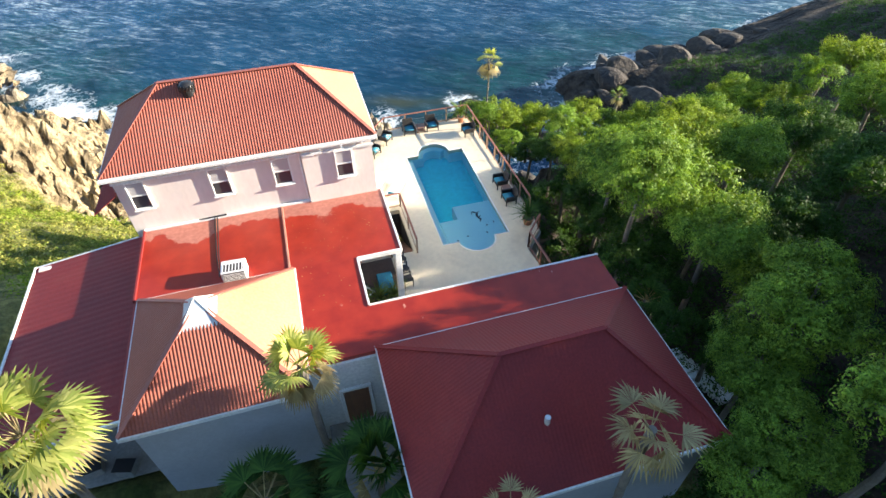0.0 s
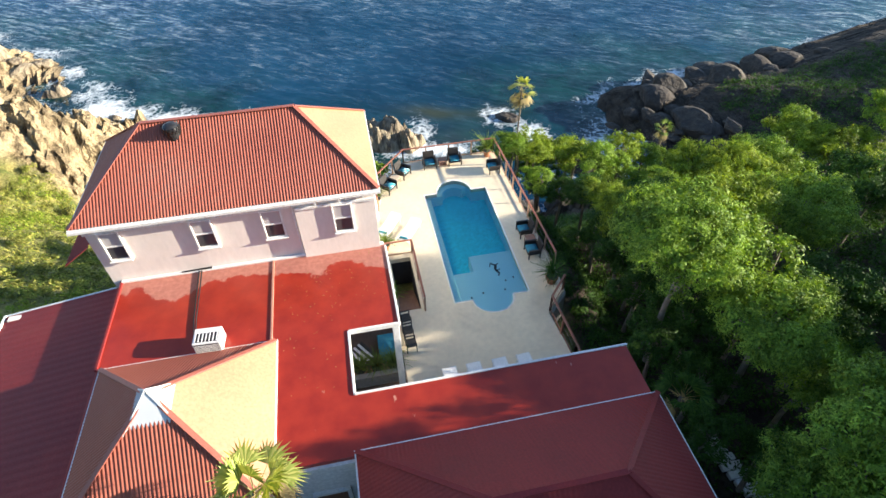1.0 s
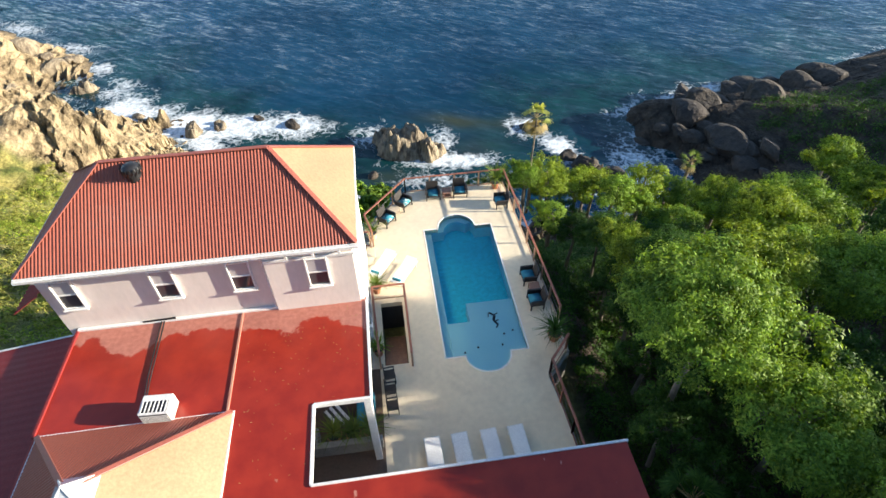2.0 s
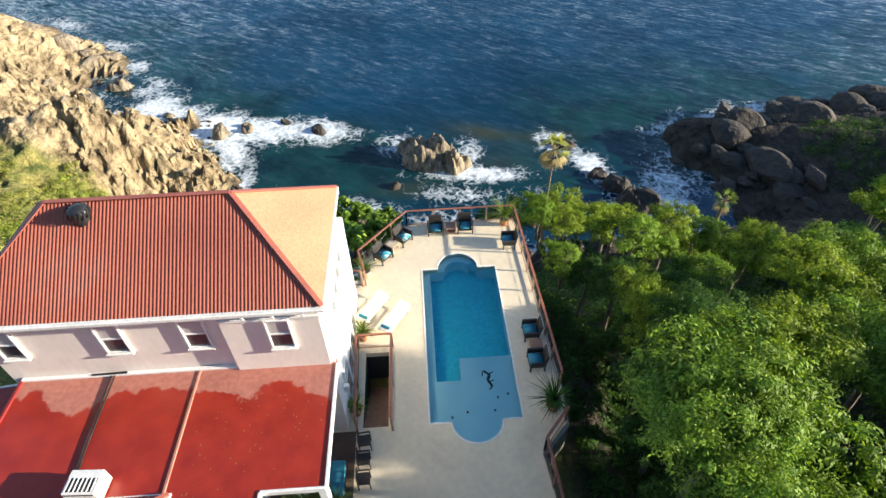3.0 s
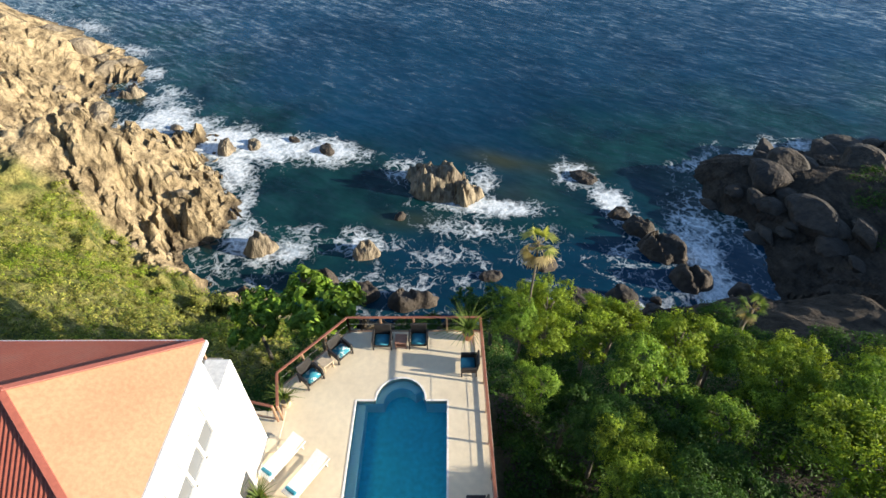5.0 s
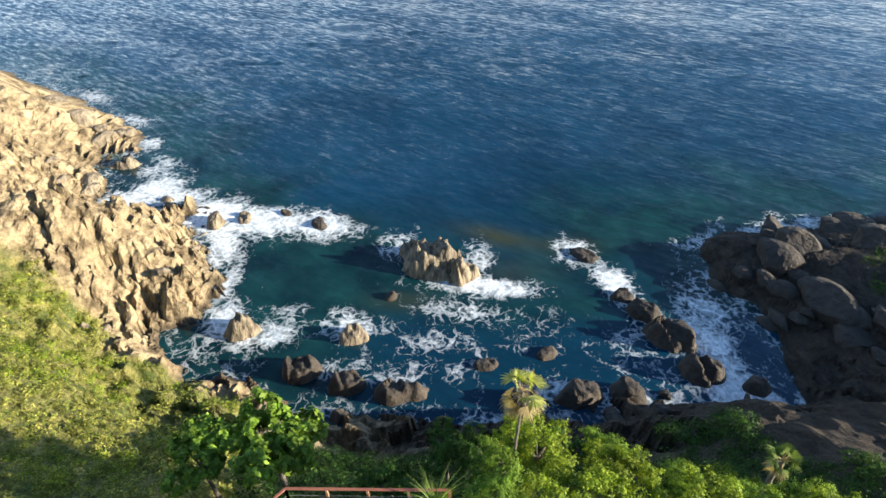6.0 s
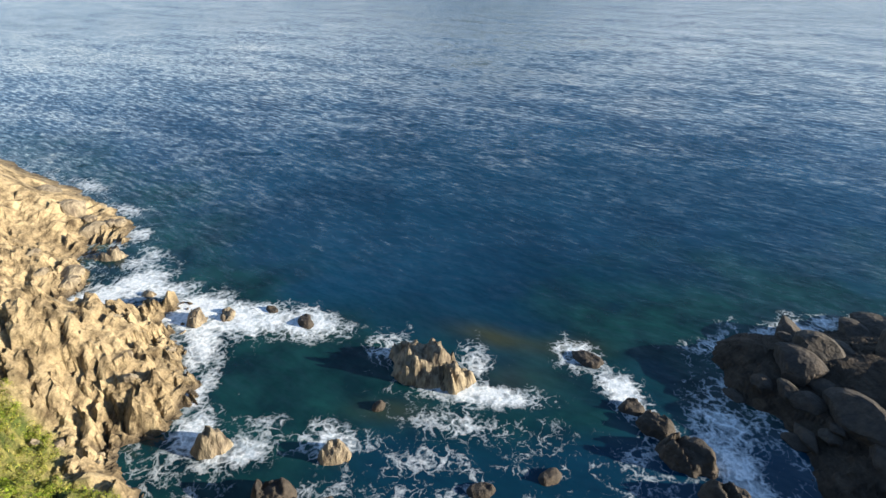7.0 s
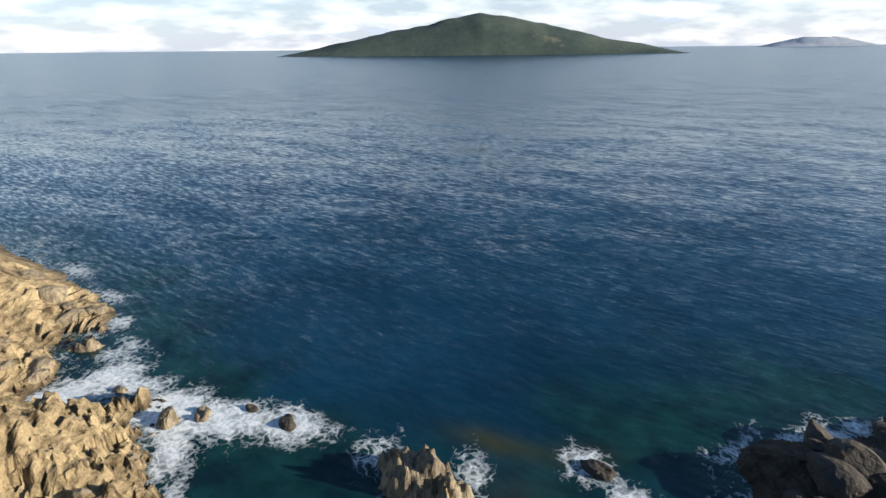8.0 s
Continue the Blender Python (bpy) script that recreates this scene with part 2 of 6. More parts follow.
def pool_water():
    """Clear water: light goes straight through with one even tint, under a mirror-like skin."""
    m = bpy.data.materials.new("clear_pool_water")
    m.use_nodes = True
    nodes, links = m.node_tree.nodes, m.node_tree.links
    nodes.clear()
    out = nodes.new("ShaderNodeOutputMaterial")
    tr = nodes.new("ShaderNodeBsdfTransparent")
    tr.inputs["Color"].default_value = (0.84, 0.98, 0.985, 1)
    gl = nodes.new("ShaderNodeBsdfGlossy")
    gl.inputs["Roughness"].default_value = 0.03
    fr = nodes.new("ShaderNodeFresnel")
    fr.inputs["IOR"].default_value = 1.33
    n = noise_node(nodes, links, 3.0, 3)
    b = nodes.new("ShaderNodeBump")
    b.inputs["Strength"].default_value, b.inputs["Distance"].default_value = 0.03, 0.02
    links.new(n, b.inputs["Height"])
    links.new(b.outputs["Normal"], gl.inputs["Normal"])
    links.new(b.outputs["Normal"], fr.inputs["Normal"])
    mix = nodes.new("ShaderNodeMixShader")
    links.new(fr.outputs["Fac"], mix.inputs["Fac"])
    links.new(tr.outputs["BSDF"], mix.inputs[1])
    links.new(gl.outputs["BSDF"], mix.inputs[2])
    links.new(mix.outputs["Shader"], out.inputs["Surface"])
    return m


M_WATER = pool_water()


def sea_material():
    """Open sea: blue water, greener over the shallows, white foam where it breaks, wind waves at three scales."""
    m = bpy.data.materials.new("sea_water")
    m.use_nodes = True
    nodes, links = m.node_tree.nodes, m.node_tree.links
    p = nodes["Principled BSDF"]
    shallow = nodes.new("ShaderNodeAttribute")
    shallow.attribute_name = "shallow"
    foam = nodes.new("ShaderNodeAttribute")
    foam.attribute_name = "foam"
    patch = noise_node(nodes, links, 0.035, 4)
    deep = ramp_between(nodes, links, patch, (0.002, 0.027, 0.058), (0.0035, 0.042, 0.086))
    shelf = ramp_between(nodes, links, noise_node(nodes, links, 0.16, 5), (0.002, 0.018, 0.023), (0.007, 0.050, 0.050), 0.35, 0.7)
    col = blend(nodes, links, shallow.outputs["Fac"], deep, shelf)
    under = nodes.new("ShaderNodeAttribute")
    under.attribute_name = "reef"
    col = blend(nodes, links, under.outputs["Fac"], col, (0.042, 0.050, 0.026))
    # foam: torn lace, denser where the attribute is high
    n1 = ramp_between(nodes, links, noise_node(nodes, links, 0.34, 13.0, (1, 0.8, 1), 0.74, 25), (0.05, 0.05, 0.05), (0.58, 0.58, 0.58), 0.33, 0.67)
    n2 = nodes.new("ShaderNodeTexVoronoi")
    n2.feature = "DISTANCE_TO_EDGE"
    n2.inputs["Scale"].default_value = 0.55
    geo = nodes.new("ShaderNodeNewGeometry")
    warp = nodes.new("ShaderNodeTexNoise")
    warp.inputs["Scale"].default_value, warp.inputs["Detail"].default_value = 0.45, 9.0
    links.new(geo.outputs["Position"], warp.inputs["Vector"])
    add = nodes.new("ShaderNodeVectorMath")
    add.operation = "MULTIPLY_ADD"
    add.inputs[1].default_value = (5.5, 5.5, 5.5)
    links.new(warp.outputs["Color"], add.inputs[0])
    links.new(geo.outputs["Position"], add.inputs[2])
    links.new(add.outputs["Vector"], n2.inputs["Vector"])
    lace = ramp_between(nodes, links, n2.outputs["Distance"], (1, 1, 1), (0, 0, 0), 0.0, 0.22)
    k1 = nodes.new("ShaderNodeMath")
    k1.operation = "MULTIPLY_ADD"
    k1.inputs[1].default_value = 0.27
    links.new(lace, k1.inputs[0])
    links.new(n1, k1.inputs[2])
    k2 = nodes.new("ShaderNodeMath")
    k2.operation = "ADD"
    links.new(k1.outputs[0], k2.inputs[0])
    links.new(foam.outputs["Fac"], k2.inputs[1])
    k3 = nodes.new("ShaderNodeMath")
    k3.operation = "MULTIPLY"
    k3.inputs[1].default_value = 0.5
    links.new(k2.outputs[0], k3.inputs[0])
    white = ramp_between(nodes, links, k3.outputs[0], (0, 0, 0), (1, 1, 1), 0.40, 0.62)
    froth = ramp_between(nodes, links, noise_node(nodes, links, 1.6, 7.0, (1, 1, 1), 0.7), (0.42, 0.50, 0.55), (0.86, 0.89, 0.91), 0.36, 0.58)
    col = blend(nodes, links, white, col, froth)
    links.new(col, p.inputs["Base Color"])
    rough = nodes.new("ShaderNodeMapRange")
    rough.inputs["To Min"].default_value, rough.inputs["To Max"].default_value = 0.10, 0.8
    links.new(white, rough.inputs["Value"])
    far = nodes.new("ShaderNodeAttribute")
    far.attribute_name = "unresolved"
    keep = nodes.new("ShaderNodeMath")
    keep.operation = "MAXIMUM"
    links.new(rough.outputs["Result"], keep.inputs[0])
    links.new(far.outputs["Fac"], keep.inputs[1])
    links.new(keep.outputs[0], p.inputs["Roughness"])
    p.inputs["IOR"].default_value = 1.33
    # waves: slopes of swell, chop and ripples added to the upright normal
    total = None
    for scale, detail, stretch, turn, tilt in ((0.05, 2, (2.2, 0.8, 1), -28, 0.16), (0.68, 4, (3.0, 0.8, 1), -35, 0.38), (1.9, 2, (2.0, 0.8, 1), -26, 0.22)):
        pos = nodes.new("ShaderNodeNewGeometry")
        mp = nodes.new("ShaderNodeMapping")
        mp.vector_type = "TEXTURE"          # turn first, then stretch along the crests
        mp.inputs["Scale"].default_value = stretch
        mp.inputs["Rotation"].default_value = (0, 0, radians(turn))
        n = nodes.new("ShaderNodeTexNoise")
        n.inputs["Scale"].default_value, n.inputs["Detail"].default_value = scale, detail
        links.new(pos.outputs["Position"], mp.inputs["Vector"])
        links.new(mp.outputs["Vector"], n.inputs["Vector"])
        off = nodes.new("ShaderNodeVectorMath")
        off.operation = "SUBTRACT"
        off.inputs[1].default_value = (0.5, 0.5, 0.5)
        links.new(n.outputs["Color"], off.inputs[0])
        amp = nodes.new("ShaderNodeVectorMath")
        amp.operation = "MULTIPLY_ADD"
        amp.inputs[1].default_value = (tilt * 0.7, tilt * 1.15, 0)
        amp.inputs[2].default_value = (0, 0, 0.34)
        links.new(off.outputs["Vector"], amp.inputs[0])
        if total:
            links.new(total, amp.inputs[2])
        total = amp.outputs["Vector"]
    unit = nodes.new("ShaderNodeVectorMath")
    unit.operation = "MULTIPLY_ADD"
    unit.inputs[1].default_value = (1, 1, 1)
    unit.inputs[2].default_value = (0, 0, 0.66)
    links.new(total, unit.inputs[0])
    norm = nodes.new("ShaderNodeVectorMath")
    norm.operation = "NORMALIZE"
    links.new(unit.outputs["Vector"], norm.inputs[0])
    links.new(norm.outputs["Vector"], p.inputs["Normal"])
    return m


M_SEA = sea_material()


def ground_material():
    """The hillside: bare tan rock near the shore, dry grass and soil above it."""
    m = bpy.data.materials.new("hillside_ground")
    m.use_nodes = True
    nodes, links = m.node_tree.nodes, m.node_tree.links
    p = nodes["Principled BSDF"]
    green = nodes.new("ShaderNodeAttribute")
    green.attribute_name = "green"
    shade = nodes.new("ShaderNodeAttribute")
    shade.attribute_name = "shade_wet"
    strata = noise_node(nodes, links, 0.55, 9, (1.5, 0.6, 0.7), 0.68)
    broad = noise_node(nodes, links, 0.12, 5)
    fine = noise_node(nodes, links, 3.0, 8, (1, 1, 1), 0.65)
    tan = ramp_between(nodes, links, strata, (0.09, 0.066, 0.040), (0.47, 0.38, 0.245), 0.36, 0.58)
    tan = blend(nodes, links, 1.0, tan, ramp_between(nodes, links, broad, (0.72, 0.68, 0.62), (1.12, 1.08, 1.0)), "MULTIPLY")
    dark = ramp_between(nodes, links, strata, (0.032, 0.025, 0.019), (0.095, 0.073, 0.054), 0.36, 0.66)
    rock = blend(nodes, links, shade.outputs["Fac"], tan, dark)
    rock = blend(nodes, links, 1.0, rock, ramp_between(nodes, links, fine, (0.75, 0.75, 0.75), (1.15, 1.15, 1.15)), "MULTIPLY")
    grass = ramp_between(nodes, links, noise_node(nodes, links, 0.5, 8), (0.085, 0.115, 0.026), (0.33, 0.29, 0.095), 0.35, 0.65)
    grass = blend(nodes, links, 1.0, grass, ramp_between(nodes, links, fine, (0.6, 0.6, 0.6), (1.25, 1.25, 1.2)), "MULTIPLY")
    col = blend(nodes, links, green.outputs["Fac"], rock, grass)
    links.new(col, p.inputs["Base Color"])
    p.inputs["Roughness"].default_value = 0.9
    p.inputs["Specular IOR Level"].default_value = 0.25
    b1 = nodes.new("ShaderNodeBump")
    b1.inputs["Strength"].default_value, b1.inputs["Distance"].default_value = 1.0, 1.1
    links.new(strata, b1.inputs["Height"])
    b2 = nodes.new("ShaderNodeBump")
    b2.inputs["Strength"].default_value, b2.inputs["Distance"].default_value = 0.7, 0.12
    links.new(fine, b2.inputs["Height"])
    links.new(b1.outputs["Normal"], b2.inputs["Normal"])
    links.new(b2.outputs["Normal"], p.inputs["Normal"])
    return m


M_GROUND = ground_material()


# ---- building helpers ----
def part(name, bm, material, parent=None, label="", smooth=False):
    """Links a bmesh as one mesh object under a thing or a part."""
    me = bpy.data.meshes.new(name)
    bm.normal_update()
    bm.to_mesh(me)
    bm.free()
    if smooth:
        me.shade_smooth()
    me.materials.append(material)
    ob = new(name, me)
    if parent:
        ob.parent = parent
    if label:
        tagged(ob, label)
    return ob


def mesh_part(name, verts, faces, material, parent=None, label="", smooth=False):
    """A mesh object from arrays of places and of equal-sided faces."""
    me = bpy.data.meshes.new(name)
    v, f = np.asarray(verts, dtype=np.float32), np.asarray(faces, dtype=np.int32)
    me.vertices.add(len(v))
    me.vertices.foreach_set("co", v.ravel())
    me.loops.add(f.size)
    me.loops.foreach_set("vertex_index", f.ravel())
    me.polygons.add(len(f))
    me.polygons.foreach_set("loop_start", np.arange(0, f.size, f.shape[1], dtype=np.int32))
    me.update(calc_edges=True)
    me.validate()
    if smooth:
        me.shade_smooth()
    me.materials.append(material)
    ob = new(name, me)
    if parent:
        ob.parent = parent
    if label:
        tagged(ob, label)
    return ob


def thing(name, label, category, at=(0, 0, 0), turn=0, group="", kind=""):
    ob = new(name)
    ob.matrix_basis = pose(*at, 0, 0, turn)
    return tagged(ob, label, category, group, kind)


def box(bm, x0, y0, z0, x1, y1, z1, bevel=0.0):
    geom = bmesh.ops.create_cube(bm, size=1.0, matrix=Matrix.Translation(((x0 + x1) / 2, (y0 + y1) / 2, (z0 + z1) / 2)) @ Matrix.Diagonal((abs(x1 - x0), abs(y1 - y0), abs(z1 - z0), 1)))
    if bevel:
        edges = list({e for v in geom["verts"] for e in v.link_edges})
        bmesh.ops.bevel(bm, geom=edges, offset=bevel, segments=1, affect="EDGES")
    return bm


def boxes(*rows, bevel=0.0):
    bm = bmesh.new()
    for r in rows:
        box(bm, *r, bevel=bevel)
    return bm


def bar(bm, a, b, wide, high=None, bevel=0.0):
    """A square bar from a to b."""
    a, b = Vector(a), Vector(b)
    d = b - a
    m = Matrix.Translation((a + b) / 2) @ d.to_track_quat("Y", "Z").to_matrix().to_4x4() @ Matrix.Diagonal((wide, d.length, high or wide, 1))
    geom = bmesh.ops.create_cube(bm, size=1.0, matrix=m)
    if bevel:
        bmesh.ops.bevel(bm, geom=list({e for v in geom["verts"] for e in v.link_edges}), offset=bevel, segments=1, affect="EDGES")
    return bm


def rod(bm, a, b, r1, r2=None, sides=8):
    a, b = Vector(a), Vector(b)
    d = b - a
    m = Matrix.Translation((a + b) / 2) @ d.to_track_quat("Z", "Y").to_matrix().to_4x4()
    bmesh.ops.create_cone(bm, cap_ends=True, segments=sides, radius1=r1, radius2=r1 if r2 is None else r2, depth=d.length, matrix=m)
    return bm


def prism(bm, outline, z0, z1):
    """An upright slab over an outline of (x, y), counter-clockwise."""
    lo = [bm.verts.new((x, y, z0)) for x, y in outline]
    hi = [bm.verts.new((x, y, z1)) for x, y in outline]
    bm.faces.new(hi)
    bm.faces.new(lo[::-1])
    for i in range(len(lo)):
        j = (i + 1) % len(lo)
        bm.faces.new((lo[i], lo[j], hi[j], hi[i]))
    return bm


# ---- the lie of the land ----
def hash2(ix, iy, seed):
    v = np.sin(ix * 127.1 + iy * 311.7 + seed * 74.7) * 43758.5453
    return v - np.floor(v)


def value_noise(x, y, seed=0):
    x, y = np.asarray(x, float), np.asarray(y, float)
    ix, iy = np.floor(x), np.floor(y)
    fx, fy = x - ix, y - iy
    fx, fy = fx * fx * (3 - 2 * fx), fy * fy * (3 - 2 * fy)
    a, b = hash2(ix, iy, seed), hash2(ix + 1, iy, seed)
    c, d = hash2(ix, iy + 1, seed), hash2(ix + 1, iy + 1, seed)
    return (a * (1 - fx) + b * fx) * (1 - fy) + (c * (1 - fx) + d * fx) * fy


def fractal(x, y, octaves=4, seed=0):
    total, amp, norm = 0.0, 1.0, 0.0
    for i in range(octaves):
        total = total + amp * value_noise(x * 2 ** i, y * 2 ** i, seed + i)
        norm += amp
        amp *= 0.5
    return total / norm


COAST = [(-900, 420), (-300, 240), (-127, 157), (-109, 147), (-89, 133.5), (-73, 120), (-64, 112), (-61, 106), (-67, 104), (-66, 98), (-62, 92), (-62, 84), (-57, 79.5), (-51, 80.5),
         (-46, 83.5), (-41, 84.5), (-38, 76), (-33, 69), (-29.5, 61), (-30.5, 56.5), (-36, 53.5), (-33, 50), (-27, 48), (-23, 46.5), (-17, 42), (-8, 39.5), (1, 38.5), (10, 39), (18, 39.5), (26, 41.5), (33, 43), (38, 42),
         (45, 43), (46.5, 51), (46, 59), (43.5, 65), (44.5, 72), (50, 76), (62, 78), (85, 79.5), (111, 88), (180, 105), (900, 180)]


def inland(x, y):
    """Metres from the shore line: plus on land, minus at sea."""
    x, y = np.asarray(x, float), np.asarray(y, float)
    best = np.full(x.shape, 1e9)
    below = np.zeros(x.shape, bool)
    for (ax, ay), (bx, by) in zip(COAST, COAST[1:]):
        dx, dy = bx - ax, by - ay
        t = np.clip(((x - ax) * dx + (y - ay) * dy) / (dx * dx + dy * dy), 0, 1)
        best = np.minimum(best, np.hypot(x - ax - t * dx, y - ay - t * dy))
        if bx != ax:
            crosses = (x >= min(ax, bx)) & (x < max(ax, bx))
            hit = crosses & (ay + (x - ax) / dx * dy > y)
            below ^= hit
    return np.where(below, best, -best)


def step(v, lo, hi):
    t = np.clip((v - lo) / (hi - lo), 0, 1)
    return t * t * (3 - 2 * t)


def blocks(x, y, cell, ratio, turn, seed):
    """Angular slabs: cells longer than wide along a heading, each with a height and a tilt of its own."""
    c, n = math.cos(radians(turn)), math.sin(radians(turn))
    warp = (fractal(x * 0.3, y * 0.3, 3, seed + 5) - 0.5) * cell * 1.6
    u, v = (x * c + y * n + warp) / (cell * ratio), (-x * n + y * c + warp) / cell
    iu, iv = np.floor(u), np.floor(v)
    best, out = np.full(u.shape, 1e9), np.zeros(u.shape)
    for i in (-1, 0, 1):
        for j in (-1, 0, 1):
            a, b = iu + i, iv + j
            du, dv = u - a - hash2(a, b, seed), v - b - hash2(a, b, seed + 1)
            dist = du * du + dv * dv
            val = hash2(a, b, seed + 2) - 0.5 + (hash2(a, b, seed + 3) - 0.5) * du * 0.9 + (hash2(a, b, seed + 4) - 0.35) * dv * 1.1
            out = np.where(dist < best, val, out)
            best = np.minimum(best, dist)
    return out


def land(x, y):
    """Height of the ground."""
    x, y = np.asarray(x, float), np.asarray(y, float)
    wob = (fractal(x * 0.11, y * 0.11, 4, 3) - 0.5) * 4.0
    d = inland(x, y) + wob * step(np.hypot(x - 0, y - 0), 20, 45)
    cliff = np.where(d < 0, 0.55 * d, np.where(d < 12, 1.3 * d, np.where(d < 32, 15.6 + 0.82 * (d - 12), 32.0 + 0.04 * (d - 32))))
    gentle = np.where(d < 0, 0.5 * d, np.where(d < 6, 0.8 * d, np.where(d < 16, 4.8 + 1.15 * (d - 6), np.where(d < 41, 16.3 + 0.75 * (d - 16), 35.0 + 0.04 * (d - 41)))))
    west = step(-x, 10, 20)
    rise = cliff * (1 - west) + gentle * west
    low = 1 - 0.25 * step(-x, 42, 60) - 0.70 * step(x, 41, 52)
    rise = np.where(rise > 0, rise * low, rise)
    # broken rock in tilted slabs in the band above the water
    wide = np.maximum(step(-x, 45, 60), 0.6 * step(-x, 30, 38) * step(y, 55, 60))
    rocky = step(d, -4, 1.0) * (1 - step(d, 9 + 7 * wide, 15 + 12 * wide))
    coarse = blocks(x, y, 2.4, 2.8, -52, 11) * 2.6 + blocks(x, y, 6.5, 1.4, -40, 14) * 2.2
    slabs = blocks(x, y, 1.05, 3.0, -57, 21) * 1.05 + blocks(x, y, 0.6, 2.2, -50, 24) * 0.32
    smooth_k = 0.25 + 0.75 * step(-x, -30, -20)
    rise = rise + rocky * (coarse * np.minimum(smooth_k, 0.55 + 0.45 * step(x, -58, -50)) + slabs * smooth_k)
    rise = rise + (fractal(x * 0.35, y * 0.35, 3, 31) - 0.5) * 1.2 * step(d, 6, 14) * step(np.hypot(x + 5, y + 4), 14, 24)
    h = SEA + rise
    # the hill behind and beside the house
    h = h + 0.30 * np.maximum(0, -y - 19) * (1 - step(x, -10, 40) * 0.3) + 0.50 * np.maximum(0, x - 14) * step(-y, -6, 12) * (1 - step(x, 60, 120))
    # wooded hill towards the sun, and ridge behind the headland, added to cast shade
    h = h + 8.0 * np.exp(-((x - 27) / 11) ** 2 - ((y + 24) / 9) ** 2) + 13.0 * np.exp(-((x - 128) / 34) ** 2 - ((y - 30) / 42) ** 2)
    # the gully beside the pool and the steep bank below it
    h = h - 3.2 * step(x, 6.5, 9.5) * (1 - step(x, 34, 52)) * step(y, -22, -14) * (1 - step(y, 24, 36)) - 2.2 * step(x, -12, -6) * (1 - step(x, 5, 9)) * step(y, 11, 16) * (1 - step(y, 30, 37))
    # the terrace on which the house and the pool stand
    site = step(x, -21, -18.5) * (1 - step(x, 6.0, 8.5)) * step(y, -30, -17) * (1 - step(y, 8.5, 13.0))
    flat = np.where(y > -9.4, -2.0, 0.5)
    h = h * (1 - site) + np.minimum(h, flat) * site
    return h


def grid_lines(dense_lo, dense_hi, pitch, far_lo, far_hi, growth=1.16):
    mid = list(np.arange(dense_lo, dense_hi + pitch / 2, pitch))
    lo, hi, s = [], [], pitch
    v = dense_lo
    while v > far_lo:
        s *= growth
        v -= s
        lo.append(max(v, far_lo))
    v, s = mid[-1], pitch
    while v < far_hi:
        s *= growth
        v += s
        hi.append(min(v, far_hi))
    return np.array(lo[::-1] + mid + hi)


def sheet(name, xs, ys, height, material, keep=None, smooth=True):
    gx, gy = np.meshgrid(xs, ys)
    z = height(gx, gy)
    n, m = len(xs), len(ys)
    idx = np.arange(n * m).reshape(m, n)
    faces = np.stack([idx[:-1, :-1], idx[:-1, 1:], idx[1:, 1:], idx[1:, :-1]], -1).reshape(-1, 4)
    verts = np.stack([gx.ravel(), gy.ravel(), z.ravel()], -1)
    if keep is not None:
        ok = keep(gx, gy).ravel()
        faces = faces[ok[faces].any(1)]
    ob = mesh_part(name, verts, faces, material, smooth=smooth)
    return ob, gx.ravel(), gy.ravel(), z.ravel()


def attribute(ob, name, values):
    a = ob.data.attributes.new(name, "FLOAT", "POINT")
    a.data.foreach_set("value", np.asarray(values, dtype=np.float32))


def soft(v, lo, hi):
    return step(v, lo, hi)


ground, gx, gy, gz = sheet("ground", grid_lines(-78, 72, 0.36, -900, 900), grid_lines(12, 96, 0.36, -500, 430), land, M_GROUND,
                           keep=lambda x, y: inland(x, y) > -25)
tagged(ground, "steep hillside of dry grass and tan rock falling to the sea", "ground", kind="structure")
gd = inland(gx, gy)
edge = (fractal(gx * 0.16, gy * 0.16, 4, 5) - 0.5) * 13
greenness = soft(gd + edge, 9, 13) * (1 - soft(gx, 30, 44) * (1 - soft(gd + edge, 14, 20)))
greenness *= 1 - soft(-gx, 45, 58) * (1 - soft(gd + edge, 15, 22))
# no grass on the lower bank: its shade is put into the ground colour
greenness *= 1 - soft(gy, 26, 31) * soft(gx, -14, -6)
greenness = np.maximum(greenness, soft(gd + edge * 0.4, 3.5, 6.0) * (1 - soft(gy + edge * 0.3 - 0.35 * np.maximum(0, -gx - 36), 49, 53)) * soft(-gx, 13, 18))
greenness *= 1 - soft(gy + edge * 0.4, 52, 57) * soft(-gx, 26, 34)
soil = soft(gx, 5.0, 6.5) * (1 - soft(gx, 40, 52)) * soft(gy, -26, -22) * (1 - soft(gy, 15, 20))
# grass taken off the right-hand slope too, to darken it as shade would
greenness *= 1 - soft(gx, 20, 28) * soft(gy, 4, 10)
attribute(ground, "green", greenness * (1 - soil))
facet = greenness[np.array([p.vertices[0] for p in ground.data.polygons])] > 0.5
ground.data.polygons.foreach_set("use_smooth", facet)
# shade put into colour on the right side, plus wet rock along the waterline
attribute(ground, "shade_wet", np.maximum(soft(gx, -14, 6), 0.85 * (1 - soft(gz, SEA + 0.2, SEA + 1.5))))


# ---- sea ----
def swell(x, y):
    near = 1 - step(np.hypot(x, y - 60), 120, 320)
    w = (fractal(x * 0.10 + 3, y * 0.26, 4, 41) - 0.5) * 1.5
    return SEA + w * near


